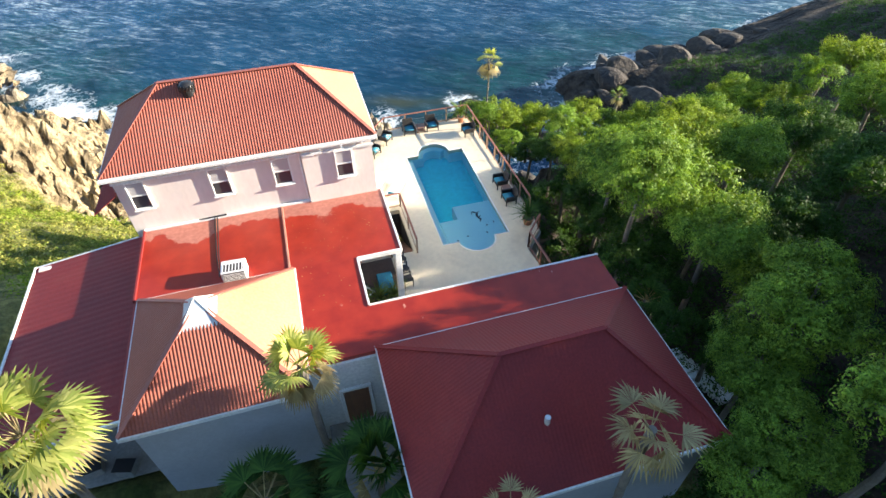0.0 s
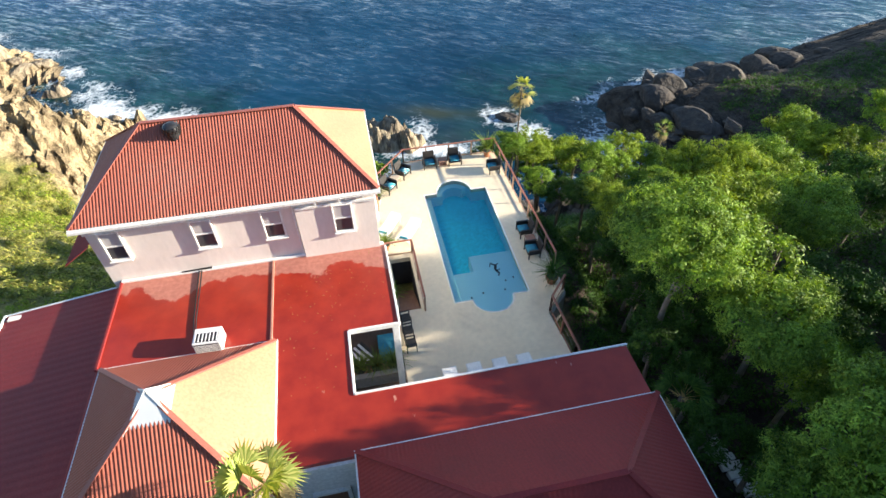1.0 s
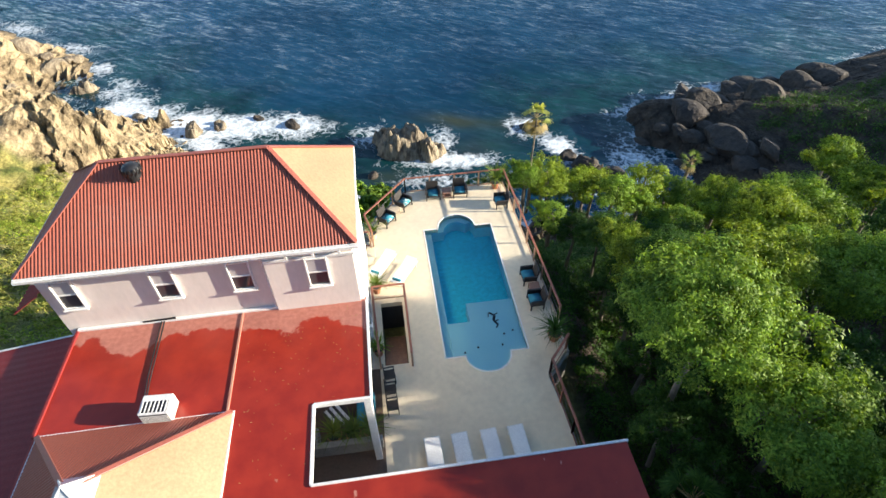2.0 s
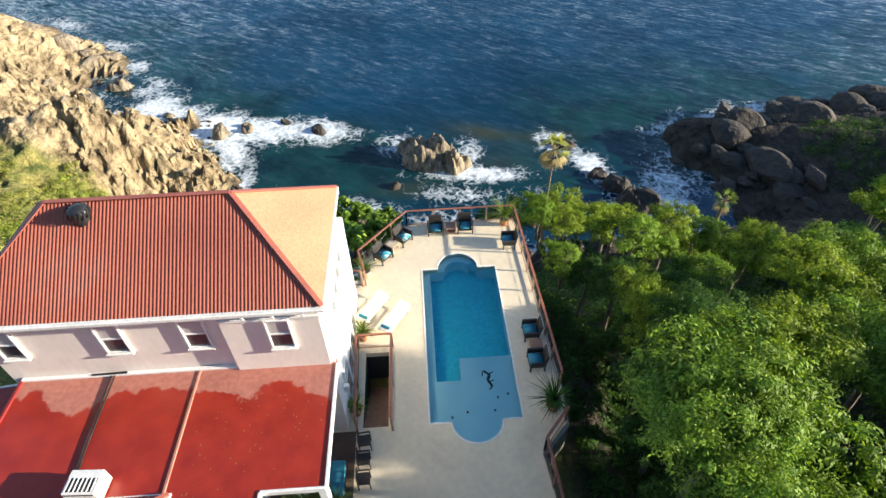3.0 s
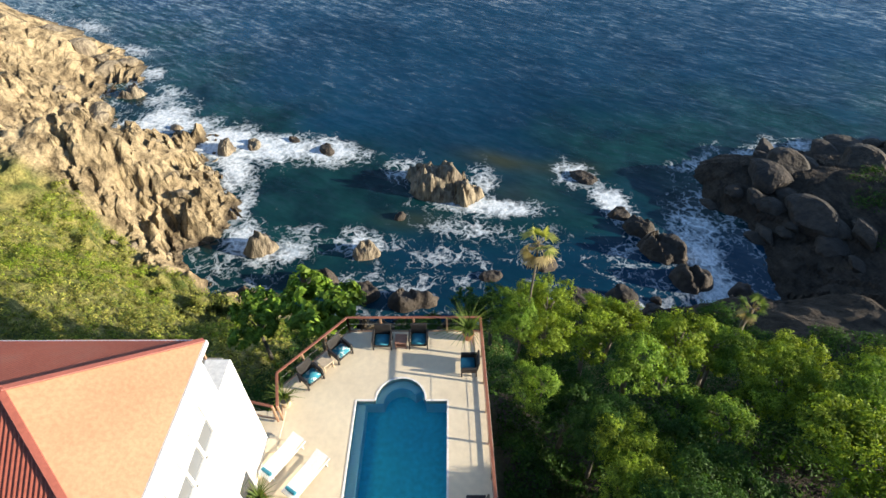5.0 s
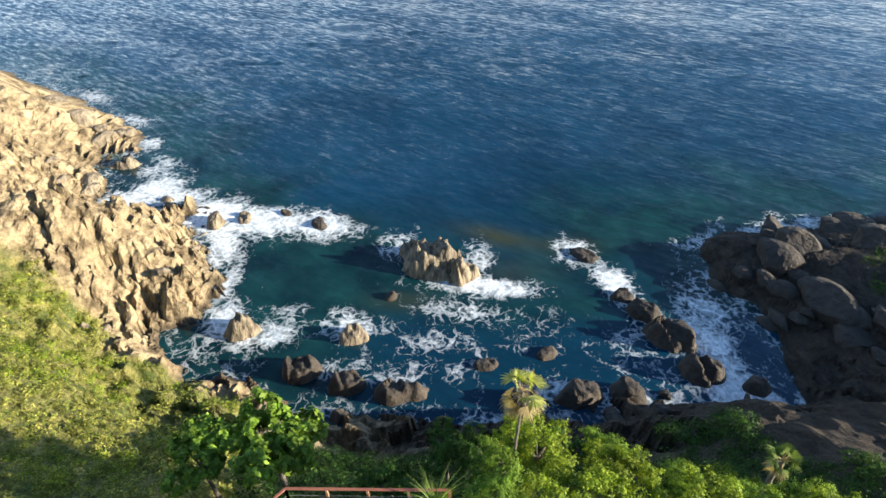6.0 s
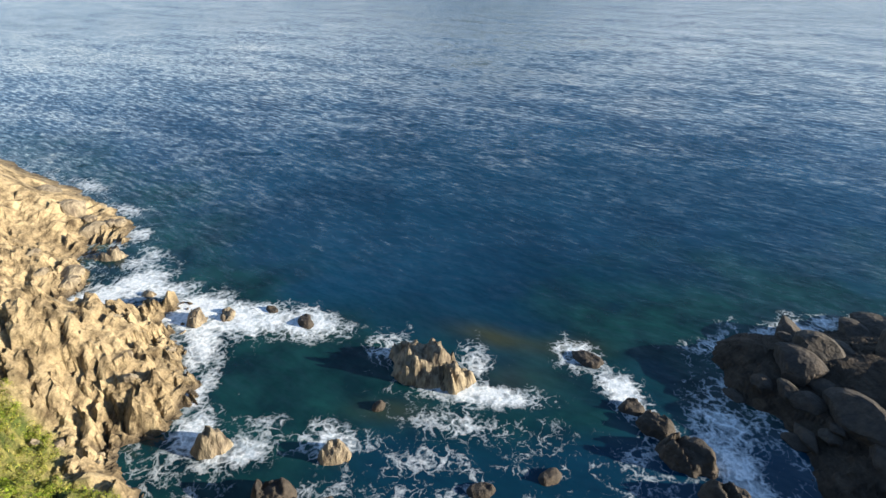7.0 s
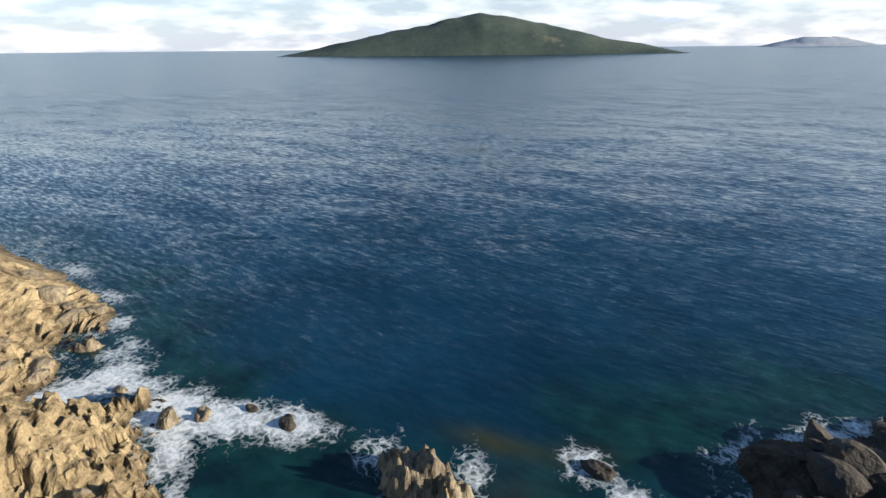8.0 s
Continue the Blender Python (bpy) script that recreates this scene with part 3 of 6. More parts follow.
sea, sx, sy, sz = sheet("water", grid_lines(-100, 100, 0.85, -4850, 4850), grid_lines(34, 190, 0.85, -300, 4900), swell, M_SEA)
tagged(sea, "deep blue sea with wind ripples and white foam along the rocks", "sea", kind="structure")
sd = -inland(sx, sy)
reef = fractal(sx * 0.09, sy * 0.09, 4, 51)
bay = np.exp(-((sx + 6) / 30) ** 2 - ((sy - 68) / 13) ** 2)
# cliff shade on the bay, put into the water colour by cutting the shallows
bay_shade = soft(sx, -16, 2) * (1 - soft(sy, 52, 60))
attribute(sea, "shallow", np.clip(1 - soft(sd + (reef - 0.5) * 30, 6, 36) + 0.75 * bay, 0, 1) * (1 - 0.85 * bay_shade))
surf = 1 - soft(sd + (fractal(sx * 0.2, sy * 0.2, 4, 61) - 0.5) * 9, 0.5, 6.5)


def spill(x, y, rx, ry, turn=0.0, k=1.0):
    """A patch of broken water round a place."""
    c, s = math.cos(radians(turn)), math.sin(radians(turn))
    u, v = (sx - x) * c + (sy - y) * s, -(sx - x) * s + (sy - y) * c
    return k * np.exp(-(u / rx) ** 2 - (v / ry) ** 2)


foam = 0.36 * surf
for row in ((-56, 85, 5, 4.5, 30, 1.05), (-52, 90, 4.5, 6, -40, 0.95), (-46, 88, 5, 3, 10, 0.8), (-55, 99, 3, 4, 0, 0.75), (-37, 82, 5, 5, 40, 1.1), (-33.5, 75, 2.6, 6, 28, 1.0), (-28, 80, 7, 4, -8, 0.98), (-18, 79, 6, 3.6, -14, 0.86), (-12.5, 77.5, 3, 2.5, -14, 0.6),
            (-29, 63, 1.8, 6, 0, 0.8), (-27, 56, 2.5, 4, 0, 0.82), (-20, 53, 4, 2.6, 20, 0.82), (-4, 73, 3, 4, 0, 0.6), (9, 70, 2.5, 4, 0, 0.6), (9, 63.5, 7, 1.9, -14, 0.95), (4, 64, 4, 1.5, 0, 0.6), (16, 62, 4, 1.5, 0, 0.5),
            (-9, 55, 5, 2.6, 0, 0.68), (-18, 58, 3.5, 1.6, 0, 0.4), (24.5, 71, 3, 4.5, 35, 0.66), (28.8, 63.5, 2.0, 4.5, 25, 1.0), (31, 58, 2.5, 5, 25, 0.6), (38.5, 52, 2.6, 7, 6, 0.8), (39, 44, 4.5, 4, 0, 0.82), (40, 58, 3.5, 6, 10, 0.66),
            (46, 73.5, 5, 2, 8, 0.62), (56, 77, 7, 2, 8, 0.66), (68, 79.5, 8, 2, 4, 0.6), (19, 44, 6, 1.8, -6, 0.6), (28, 41.5, 6, 2.2, 0, 0.7), (5, 47, 5, 2, 0, 0.45), (-2, 46, 4, 1.6, 0, 0.58), (-9, 47.5, 4, 1.8, 10, 0.55), (7, 58, 8, 3, -10, 0.48), (3, 52, 6, 2.4, -8, 0.48),
            (1, 58.5, 8, 2.5, -10, 0.3), (-70, 122, 5, 2.5, -38, 0.7), (-89, 138, 9, 2.5, -34, 0.62), (-62, 109, 3, 3, 0, 0.7), (12, 50, 12, 5, 8, 0.31), (-4, 50, 9, 4, -6, 0.28), (20, 54, 7, 6, 0, 0.28), (30, 50, 6, 8, 0, 0.36)):
    foam = np.maximum(foam, spill(row[0], row[1], row[2] * 1.35, row[3] * 1.35, row[4], row[5]))
attribute(sea, "foam", foam)
attribute(sea, "reef", np.clip(spill(12.5, 75.5, 7, 2.2, -22, 0.9) + spill(24, 73, 4, 2.5, 0, 0.8) + spill(14, 66, 6, 4, 0, 0.35) + spill(-2, 60, 5, 2, 0, 0.5) + spill(-18, 78, 6, 3, 0, 0.6), 0, 1) * (0.5 + reef))
attribute(sea, "unresolved", 0.08 + 0.14 * step(np.hypot(sx, sy), 110, 620))


# ---- islands on the horizon ----
def island(name, label, x, y, half, depth, high, material, seed, power=1.15):
    n, m = 90, 24
    u, v = np.meshgrid(np.linspace(-1, 1, n), np.linspace(-1, 1, m))
    skew = u - 0.0
    prof = np.clip(1 - np.abs(skew) ** power, 0, 1) * np.clip(1 - v ** 2, 0, 1)
    prof = prof * (0.78 + 0.5 * (fractal(u * 3.1 + seed, v * 1.5, 5, seed) - 0.25)) + 0.03 * (fractal(u * 20, v * 6, 3, seed + 3) - 0.5)
    z = SEA - 3 + high * np.maximum(prof, -0.02)
    idx = np.arange(n * m).reshape(m, n)
    faces = np.stack([idx[:-1, :-1], idx[:-1, 1:], idx[1:, 1:], idx[1:, :-1]], -1).reshape(-1, 4)
    ob = mesh_part(name, np.stack([(x + u * half).ravel(), (y + v * depth).ravel(), z.ravel()], -1), faces, material, smooth=True)
    return tagged(ob, label, "island", kind="structure")


# distance haze is put into both colours: bluish near, pale grey-blue far
M_ISLE = surface("wooded_island", (0.10, 0.125, 0.10), (0.048, 0.07, 0.068), 0.95, 0.004, 0.05, 0.5, stain=(0.24, 0.22, 0.15), stain_scale=0.006, stain_at=(0.6, 0.74), spec=0.1)
M_ISLE_FAR = surface("hazed_island", (0.42, 0.46, 0.52), (0.36, 0.41, 0.48), 1.0, 0.004, 0.02, 0.0, spec=0.0)
island("island", "low wooded green island out on the sea", 107, 2750, 905, 330, 204, M_ISLE, 7)
island("island", "faint far island on the horizon", 2560, 4250, 420, 160, 80, M_ISLE_FAR, 15, 1.4)


# ---- roofs ----
def slope(bm, a, b, c, d, wave=0.035, pitch=0.19, detail=6):
    """A corrugated roof face over the eave a-b, up to the ridge d-c (c above b, d above a; the same place for a pyramid)."""
    a, b, c, d = (Vector(v) for v in (a, b, c, d))
    length = (b - a).length
    along = (b - a).normalized()
    inward = (d - a) - along * (d - a).dot(along)
    height_in = inward.length
    up = inward.normalized()
    normal = along.cross(up)
    sd_, sc_ = (d - a).dot(along), (c - a).dot(along)
    td, tc = (d - a).dot(up), (c - a).dot(up)
    count = max(2, int(length / pitch * detail))
    stops = sorted({*(i * length / count for i in range(count + 1)), min(max(sd_, 0), length), min(max(sc_, 0), length)})
    rows = []
    for s in stops:
        if s <= sd_:
            t = td * s / sd_ if sd_ > 1e-6 else td
        elif s >= sc_:
            t = tc * (length - s) / (length - sc_) if length - sc_ > 1e-6 else tc
        else:
            t = td + (tc - td) * (s - sd_) / max(1e-6, sc_ - sd_)
        w = wave * math.sin(2 * math.pi * s / pitch)
        lo = a + along * s + normal * w
        rows.append((bm.verts.new(lo), bm.verts.new(lo + up * max(t, 0.002))))
    for (p, q), (r, s) in zip(rows, rows[1:]):
        bm.faces.new((p, r, s, q))
    return bm


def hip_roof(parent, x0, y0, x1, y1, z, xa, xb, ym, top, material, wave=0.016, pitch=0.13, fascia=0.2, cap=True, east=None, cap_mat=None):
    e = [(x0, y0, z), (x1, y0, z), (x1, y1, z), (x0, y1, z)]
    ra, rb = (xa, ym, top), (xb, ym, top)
    # east: lit copy for the slope that faces the sun
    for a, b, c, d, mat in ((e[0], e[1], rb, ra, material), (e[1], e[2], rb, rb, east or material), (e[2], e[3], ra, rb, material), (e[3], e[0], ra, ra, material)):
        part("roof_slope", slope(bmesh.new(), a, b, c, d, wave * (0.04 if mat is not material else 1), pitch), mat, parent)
    if cap:
        for a, b in ((e[0], ra), (e[1], rb), (e[2], rb), (e[3], ra), (ra, rb)):
            if (Vector(a) - Vector(b)).length > 0.05:
                lift = Vector((0, 0, 0.035))
                part("ridge_cap", bar(bmesh.new(), Vector(a) + lift, Vector(b) + lift, 0.17, 0.045, 0.012), cap_mat or M_ROOF_CAP, parent)
    t = 0.05
    bm = boxes((x0 - t, y0 - t, z - fascia, x1 + t, y0 + 0.03, z - 0.02), (x0 - t, y1 - 0.03, z - fascia, x1 + t, y1 + t, z - 0.02),
               (x0 - t, y0 + 0.03, z - fascia, x0 + 0.03, y1 - 0.03, z - 0.02), (x1 - 0.03, y0 + 0.03, z - fascia, x1 + t, y1 - 0.03, z - 0.02), bevel=0.008)
    part("fascia", bm, M_WHITE, parent, "white painted fascia board")
    part("soffit", boxes((x0 + 0.03, y0 + 0.03, z - 0.12, x1 - 0.03, y1 - 0.03, z - 0.07)), M_WHITE, parent)


def sash_window(parent, centre, wide, high, face="front", name="window", f=0.062, low=None):
    """A framed sash window: half drawn screen above, dark glass below. face: the wall's side."""
    w = new(name)
    w.parent = parent
    w.matrix_basis = Matrix.Translation(centre) @ pose(0, 0, 0, 0, 0, 0 if face == "front" else 90)
    h, d = high / 2, 0.11
    x = wide / 2
    part("window_frame", boxes((-x, -d, -h, -x + f, 0, h), (x - f, -d, -h, x, 0, h), (-x + f, -d, h - f, x - f, 0, h), (-x + f, -d, -h, x - f, 0, -h + f), bevel=0.008), M_WHITE, w)
    part("sash_bar", boxes((-x + f, -d + 0.03, -0.03, x - f, 0, 0.03), bevel=0.004), M_WHITE, w)
    part("pane", boxes((-x + f, -0.05, 0.03, x - f, -0.02, h - f)), M_BLIND, w, "grey screened upper pane")
    part("pane", boxes((-x + f, -0.04, -h + f, x - f, -0.01, -0.03)), low or M_GLASS, w, "dark lower pane")
    part("window_sill", boxes((-x - 0.04, -d - 0.05, -h - 0.06, x + 0.04, 0, -h), bevel=0.008), M_WHITE, w)
    return w


# ---- main house ----
house = thing("house", "two-storey cream stucco house with a red corrugated hip roof", "house")
HX0, HX1, HY0, HY1, HZ = -14.1, -3.25, 0.22, 5.75, 7.45
part("wall", boxes((HX0, HY0, -2.2, -6.38, HY0 + 0.25, HZ)), M_WALL, house)
part("wall", boxes((-6.38, HY0 - 0.22, -2.2, HX1, HY0 + 0.25, HZ)), M_WALL, house)
part("wall", boxes((HX0, HY1 - 0.25, -2.2, HX1, HY1, HZ)), M_WALL_WHITE, house)
part("wall", boxes((HX0, HY0 + 0.25, -2.2, HX0 + 0.25, HY1 - 0.25, HZ)), M_WALL, house)
part("wall", boxes((HX1 - 0.25, HY0 + 0.25, -2.2, HX1, HY1 - 0.25, HZ)), M_WALL_WHITE, house, "white sunlit end wall")
hip_roof(house, -14.35, -0.08, -3.03, 5.98, 7.68, -11.57, -5.81, 2.92, 9.95, M_ROOF, pitch=0.115, wave=0.012, east=M_ROOF_LIT)
part("cornice", boxes((HX0 - 0.06, HY0 - 0.07, 7.12, -6.38, HY0, 7.24), (-6.38, HY0 - 0.29, 7.12, HX1 + 0.06, HY0 - 0.22, 7.24), bevel=0.01), M_WHITE, house)
part("downpipe", rod(bmesh.new(), (-6.46, HY0 - 0.06, 4.6), (-6.46, HY0 - 0.06, 7.5), 0.05), M_WHITE, house, "white downpipe")
part("gutter", boxes((-14.4, -0.2, 7.5, -2.98, -0.13, 7.62), bevel=0.01), M_WHITE, house)
for xc, wide in ((-13.3, 0.78), (-9.98, 0.82), (-7.33, 0.82), (-4.58, 0.80)):
    sash_window(house, (xc, HY0 - (0.22 if xc > -6 else 0), 6.45), wide, 1.42)
for i in range(4):
    sash_window(house, (HX1, 1.75 + i * 0.84, 5.75), 0.82, 1.62, "side", f=0.045, low=M_GLASS_SKY)
# tall glazed doors on the pool side
for i in range(4):
    g = new("glazed_door")
    g.parent = house
    g.matrix_basis = pose(HX1, 1.55 + i * 1.02, 1.25, 0, 0, 90)
    part("door_frame", boxes((-0.5, -0.09, -1.25, -0.41, 0, 1.25), (0.41, -0.09, -1.25, 0.5, 0, 1.25), (-0.41, -0.09, 1.15, 0.41, 0, 1.25), (-0.41, -0.09, -1.25, 0.41, 0, -1.1), (-0.41, -0.08, 0.35, 0.41, 0, 0.43), bevel=0.006), M_WHITE, g)
    part("pane", boxes((-0.41, -0.05, -1.1, 0.41, -0.02, 0.35)), M_GLASS, g)
    part("pane", boxes((-0.41, -0.05, 0.43, 0.41, -0.02, 1.15)), M_BLIND, g)
lantern = new("wall_lantern")
lantern.parent = house
lantern.matrix_basis = pose(HX1 + 0.12, 0.75, 1.9)
part("lantern_body", boxes((-0.12, -0.1, -0.18, 0.1, 0.1, 0.16), bevel=0.03), M_ALU, lantern)
part("awning", slope(bmesh.new(), (-15.2, 2.2, 6.0), (-15.2, -0.1, 6.0), (-14.08, -0.1, 6.75), (-14.08, 2.2, 6.75), 0.03, 0.19), M_ROOF_DARK, house, "small dark red lean-to roof")
# back balcony
balcony = new("balcony")
balcony.parent = house
part("floor_slab", boxes((-9.4, HY1, 4.2, -4.0, 7.75, 4.4), bevel=0.01), M_CONC, balcony)
part("handrail", boxes((-9.4, 7.66, 5.36, -4.55, 7.76, 5.44), (-4.62, HY1 + 0.3, 5.36, -4.55, 7.66, 5.44), bevel=0.01), M_RAIL, balcony)
for i in range(5):
    part("post", boxes((-9.35 + i * 1.18, 7.67, 4.4, -9.27 + i * 1.18, 7.75, 5.36)), M_RAIL_PALE, balcony)
part("pier", boxes((-4.1, HY1, -3.5, HX1, 7.05, 5.3), bevel=0.03), M_WALL_WHITE, balcony, "white masonry pier")
part("lower_wall", boxes((-9.4, HY1, -6.0, -4.1, 6.4, 4.2)), M_WALL_WHITE, balcony)

# roof vent turbine on the main roof
vent = thing("roof_vent", "round black vent standing on the red corrugated roof", "vent", (-10.4, 2.5, 9.5))
bm = bmesh.new()
rod(bm, (0, 0, -0.15), (0, 0, 0.3), 0.27, 0.27, 20)
part("collar", bm, M_BLACK, vent)
bm = bmesh.new()
bmesh.ops.create_uvsphere(bm, u_segments=24, v_segments=12, radius=0.33, matrix=Matrix.Translation((0, 0, 0.36)) @ Matrix.Diagonal((1, 1, 0.62, 1)))
part("cap", bm, M_BLACK, vent, smooth=True)
for i in range(16):
    a = i * math.pi / 8
    part("fin", bar(bmesh.new(), (0.34 * math.cos(a), 0.34 * math.sin(a), 0.2), (0.34 * math.cos(a + 0.2), 0.34 * math.sin(a + 0.2), 0.48), 0.02, 0.05), M_BLACK, vent)


# ---- low wings ----
def wet_roof_material():
    """Painted flat roof: dull red that has chalked pale, with glossy darker areas where rain has stood."""
    m = bpy.data.materials.new("painted_flat_roof")
    m.use_nodes = True
    nodes, links = m.node_tree.nodes, m.node_tree.links
    p = nodes["Principled BSDF"]
    n = noise_node(nodes, links, 0.42, 8, (1, 0.8, 1), 0.6)
    geo = nodes.new("ShaderNodeNewGeometry")
    sep = nodes.new("ShaderNodeSeparateXYZ")
    links.new(geo.outputs["Position"], sep.inputs["Vector"])
    grad = nodes.new("ShaderNodeMapRange")
    grad.inputs["From Min"].default_value, grad.inputs["From Max"].default_value = -3.2, 0.2
    grad.inputs["To Min"].default_value, grad.inputs["To Max"].default_value = 0.40, -0.20
    links.new(sep.outputs["Y"], grad.inputs["Value"])
    add = nodes.new("ShaderNodeMath")
    add.operation = "ADD"
    links.new(n, add.inputs[0])
    links.new(grad.outputs["Result"], add.inputs[1])
    wet = ramp_between(nodes, links, add.outputs[0], (0, 0, 0), (1, 1, 1), 0.50, 0.53)
    fine = noise_node(nodes, links, 6, 8)
    dry_c = ramp_between(nodes, links, fine, (0.36, 0.13, 0.095), (0.46, 0.18, 0.13))
    wet_c = ramp_between(nodes, links, noise_node(nodes, links, 1.3, 6), (0.27, 0.020, 0.010), (0.36, 0.032, 0.014))
    col = blend(nodes, links, wet, dry_c, wet_c)
    scar = ramp_between(nodes, links, noise_node(nodes, links, 2.6, 3, (1, 0.5, 1)), (0, 0, 0), (1, 1, 1), 0.73, 0.76)
    col = blend(nodes, links, scar, col, (0.5, 0.2, 0.14))
    links.new(col, p.inputs["Base Color"])
    r = nodes.new("ShaderNodeMapRange")
    r.inputs["To Min"].default_value, r.inputs["To Max"].default_value = 0.62, 0.34
    links.new(wet, r.inputs["Value"])
    links.new(r.outputs["Result"], p.inputs["Roughness"])
    b = nodes.new("ShaderNodeBump")
    b.inputs["Strength"].default_value, b.inputs["Distance"].default_value = 0.12, 0.02
    links.new(fine, b.inputs["Height"])
    links.new(b.outputs["Normal"], p.inputs["Normal"])
    return m


M_FLAT = wet_roof_material()
M_SEAM = surface("pale_seam_paint", (0.52, 0.24, 0.17), (0.42, 0.17, 0.12), 0.6, 1.2, 12, 0.1)
FZ = 4.55
wing = thing("flat_roof_wing", "low wing with a painted flat red roof and white edging", "house wing")
part("flat_roof", prism(bmesh.new(), [(-13.75, -9.15), (4.72, -9.15), (4.72, -7.0), (-4.95, -7.0), (-4.95, -4.3), (-3.05, -4.3), (-3.05, 0.2), (-13.75, 0.2)], FZ - 0.18, FZ), M_FLAT, wing)
EDGE = [(-4.95, -7.0, 4.78, -7.0), (-4.95, -7.0, -4.95, -4.3), (-4.95, -4.3, -3.05, -4.3), (-3.05, -4.3, -3.05, 0.0)]
for ax, ay, bx, by in EDGE:
    bm = bar(bmesh.new(), (ax, ay, FZ - 0.06), (bx, by, FZ - 0.07), 0.085, 0.22, 0.012)
    part("edge_trim", bm, M_WHITE, wing, "white roof edge trim")
part("seam", bar(bmesh.new(), (-7.74, 0.05, FZ + 0.02), (-7.74, -9.0, FZ + 0.02), 0.09, 0.05, 0.012), M_SEAM, wing, "pale weathered roof seam")
part("flashing", boxes((-13.75, 0.06, FZ, -3.1, 0.2, FZ + 0.09), bevel=0.01), M_WHITE, wing)
part("wall", boxes((-13.6, -4.1, -2.2, -13.4, 0.2, FZ - 0.18)), M_WALL_WHITE, wing)
part("wall", boxes((-4.95, -9.0, -2.2, -4.75, -7.2, FZ - 0.18)), M_WALL_WHITE, wing)
part("wall", boxes((-6.3, -4.4, -2.2, -6.1, -0.1, FZ - 0.18)), M_WALL_WHITE, wing)
part("wall", boxes((-7.4, -4.6, -2.2, -7.2, -4.4, FZ - 0.18)), M_WALL_WHITE, wing)
for x, y in ((-3.2, -4.15), (-4.6, -7.15)):
    part("column", boxes((x - 0.13, y - 0.13, -0.2, x + 0.13, y + 0.13, FZ - 0.18), bevel=0.02), M_WHITE, wing, "white square column")

tiled = thing("pyramid_roof_wing", "entrance wing under a red corrugated pyramid roof", "house wing")
PX0, PX1, PY0, PY1, PZ = -13.6, -7.55, -10.2, -4.2, 4.62
hip_roof(tiled, PX0, PY0, PX1, PY1, PZ, -10.58, -10.56, -7.35, 7.05, M_ROOF, pitch=0.115, wave=0.012, east=M_ROOF_LIT)
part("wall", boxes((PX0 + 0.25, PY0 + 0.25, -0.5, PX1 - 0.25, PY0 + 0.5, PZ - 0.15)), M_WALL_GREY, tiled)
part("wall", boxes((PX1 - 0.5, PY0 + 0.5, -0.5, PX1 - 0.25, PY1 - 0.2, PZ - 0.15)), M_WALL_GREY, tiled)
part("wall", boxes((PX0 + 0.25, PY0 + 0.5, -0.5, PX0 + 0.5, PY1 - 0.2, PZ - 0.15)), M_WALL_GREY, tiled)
sky = new("skylight")
sky.parent = tiled
sz0, sz1, half = 6.22, 7.16, 0.80
cx, cy = -10.57, -7.35
corners = [(cx - half, cy - half, sz0), (cx + half, cy - half, sz0), (cx + half, cy + half, sz0), (cx - half, cy + half, sz0)]
for i in range(4):
    bm = bmesh.new()
    q = [Vector(corners[i]), Vector(corners[(i + 1) % 4]), Vector((cx, cy, sz1))]
    up = Vector((0, 0, 0.10))
    bm.faces.new([bm.verts.new(v + up) for v in q])
    bm.faces.new([bm.verts.new(v + up * 0.5) for v in q[::-1]])
    part("pane", bm, M_SKYLIGHT, sky, "pale skylight pane")
    part("glazing_bar", bar(bmesh.new(), q[0] + up, q[2] + up, 0.05, 0.05, 0.01), M_WHITE, sky)
    part("kerb", bar(bmesh.new(), q[0] + up * 0.4, q[1] + up * 0.4, 0.07, 0.10, 0.01), M_WHITE, sky)

left = thing("side_wing", "long side wing with a plain maroon metal roof", "house wing")
part("roof_slope", slope(bmesh.new(), (-18.6, 0.15, 3.6), (-18.6, -9.3, 3.6), (-13.7, -9.3, 4.32), (-13.7, 0.15, 4.32), 0.004, 0.3, 4), M_ROOF_DARK, left)
part("edge_trim", bar(bmesh.new(), (-18.62, 0.2, 3.56), (-18.62, -9.35, 3.56), 0.1, 0.2, 0.015), M_WHITE, left)
part("edge_trim", bar(bmesh.new(), (-18.6, -9.35, 3.54), (-13.7, -9.35, 4.26), 0.1, 0.2, 0.015), M_WHITE, left)
part("edge_trim", bar(bmesh.new(), (-18.6, 0.2, 3.54), (-14.1, 0.2, 4.2), 0.08, 0.16, 0.015), M_WHITE, left)
part("upstand", boxes((-13.8, -4.2, 4.2, -13.7, 0.15, 4.62), bevel=0.01), M_ROOF_DARK, left)
part("wall", boxes((-18.4, -0.2, -2.0, -13.9, 0.05, 3.7), (-18.4, -5.5, -2.0, -18.2, -0.2, 3.5)), M_WALL, left)
# dark panel stands in for the shaded depth of the carport
part("wall", boxes((-18.4, -5.6, -0.5, -13.4, -5.4, 3.6)), M_DARK, left)
for y in (-9.1, -7.3):
    part("post", boxes((-18.4, y - 0.08, -0.3, -18.24, y + 0.08, 3.55)), M_CONC, left)

near = thing("hip_roof_wing", "near wing under a dark red corrugated hip roof", "house wing")
hip_roof(near, -5.08, -15.6, 4.9, -9.05, 4.62, -1.72, 1.74, -12.33, 7.22, M_ROOF_DARK, pitch=0.13, wave=0.004, cap_mat=M_ROOF_DARK)
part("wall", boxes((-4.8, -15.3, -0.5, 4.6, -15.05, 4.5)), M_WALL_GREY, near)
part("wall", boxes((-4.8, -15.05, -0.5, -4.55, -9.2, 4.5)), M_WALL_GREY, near)
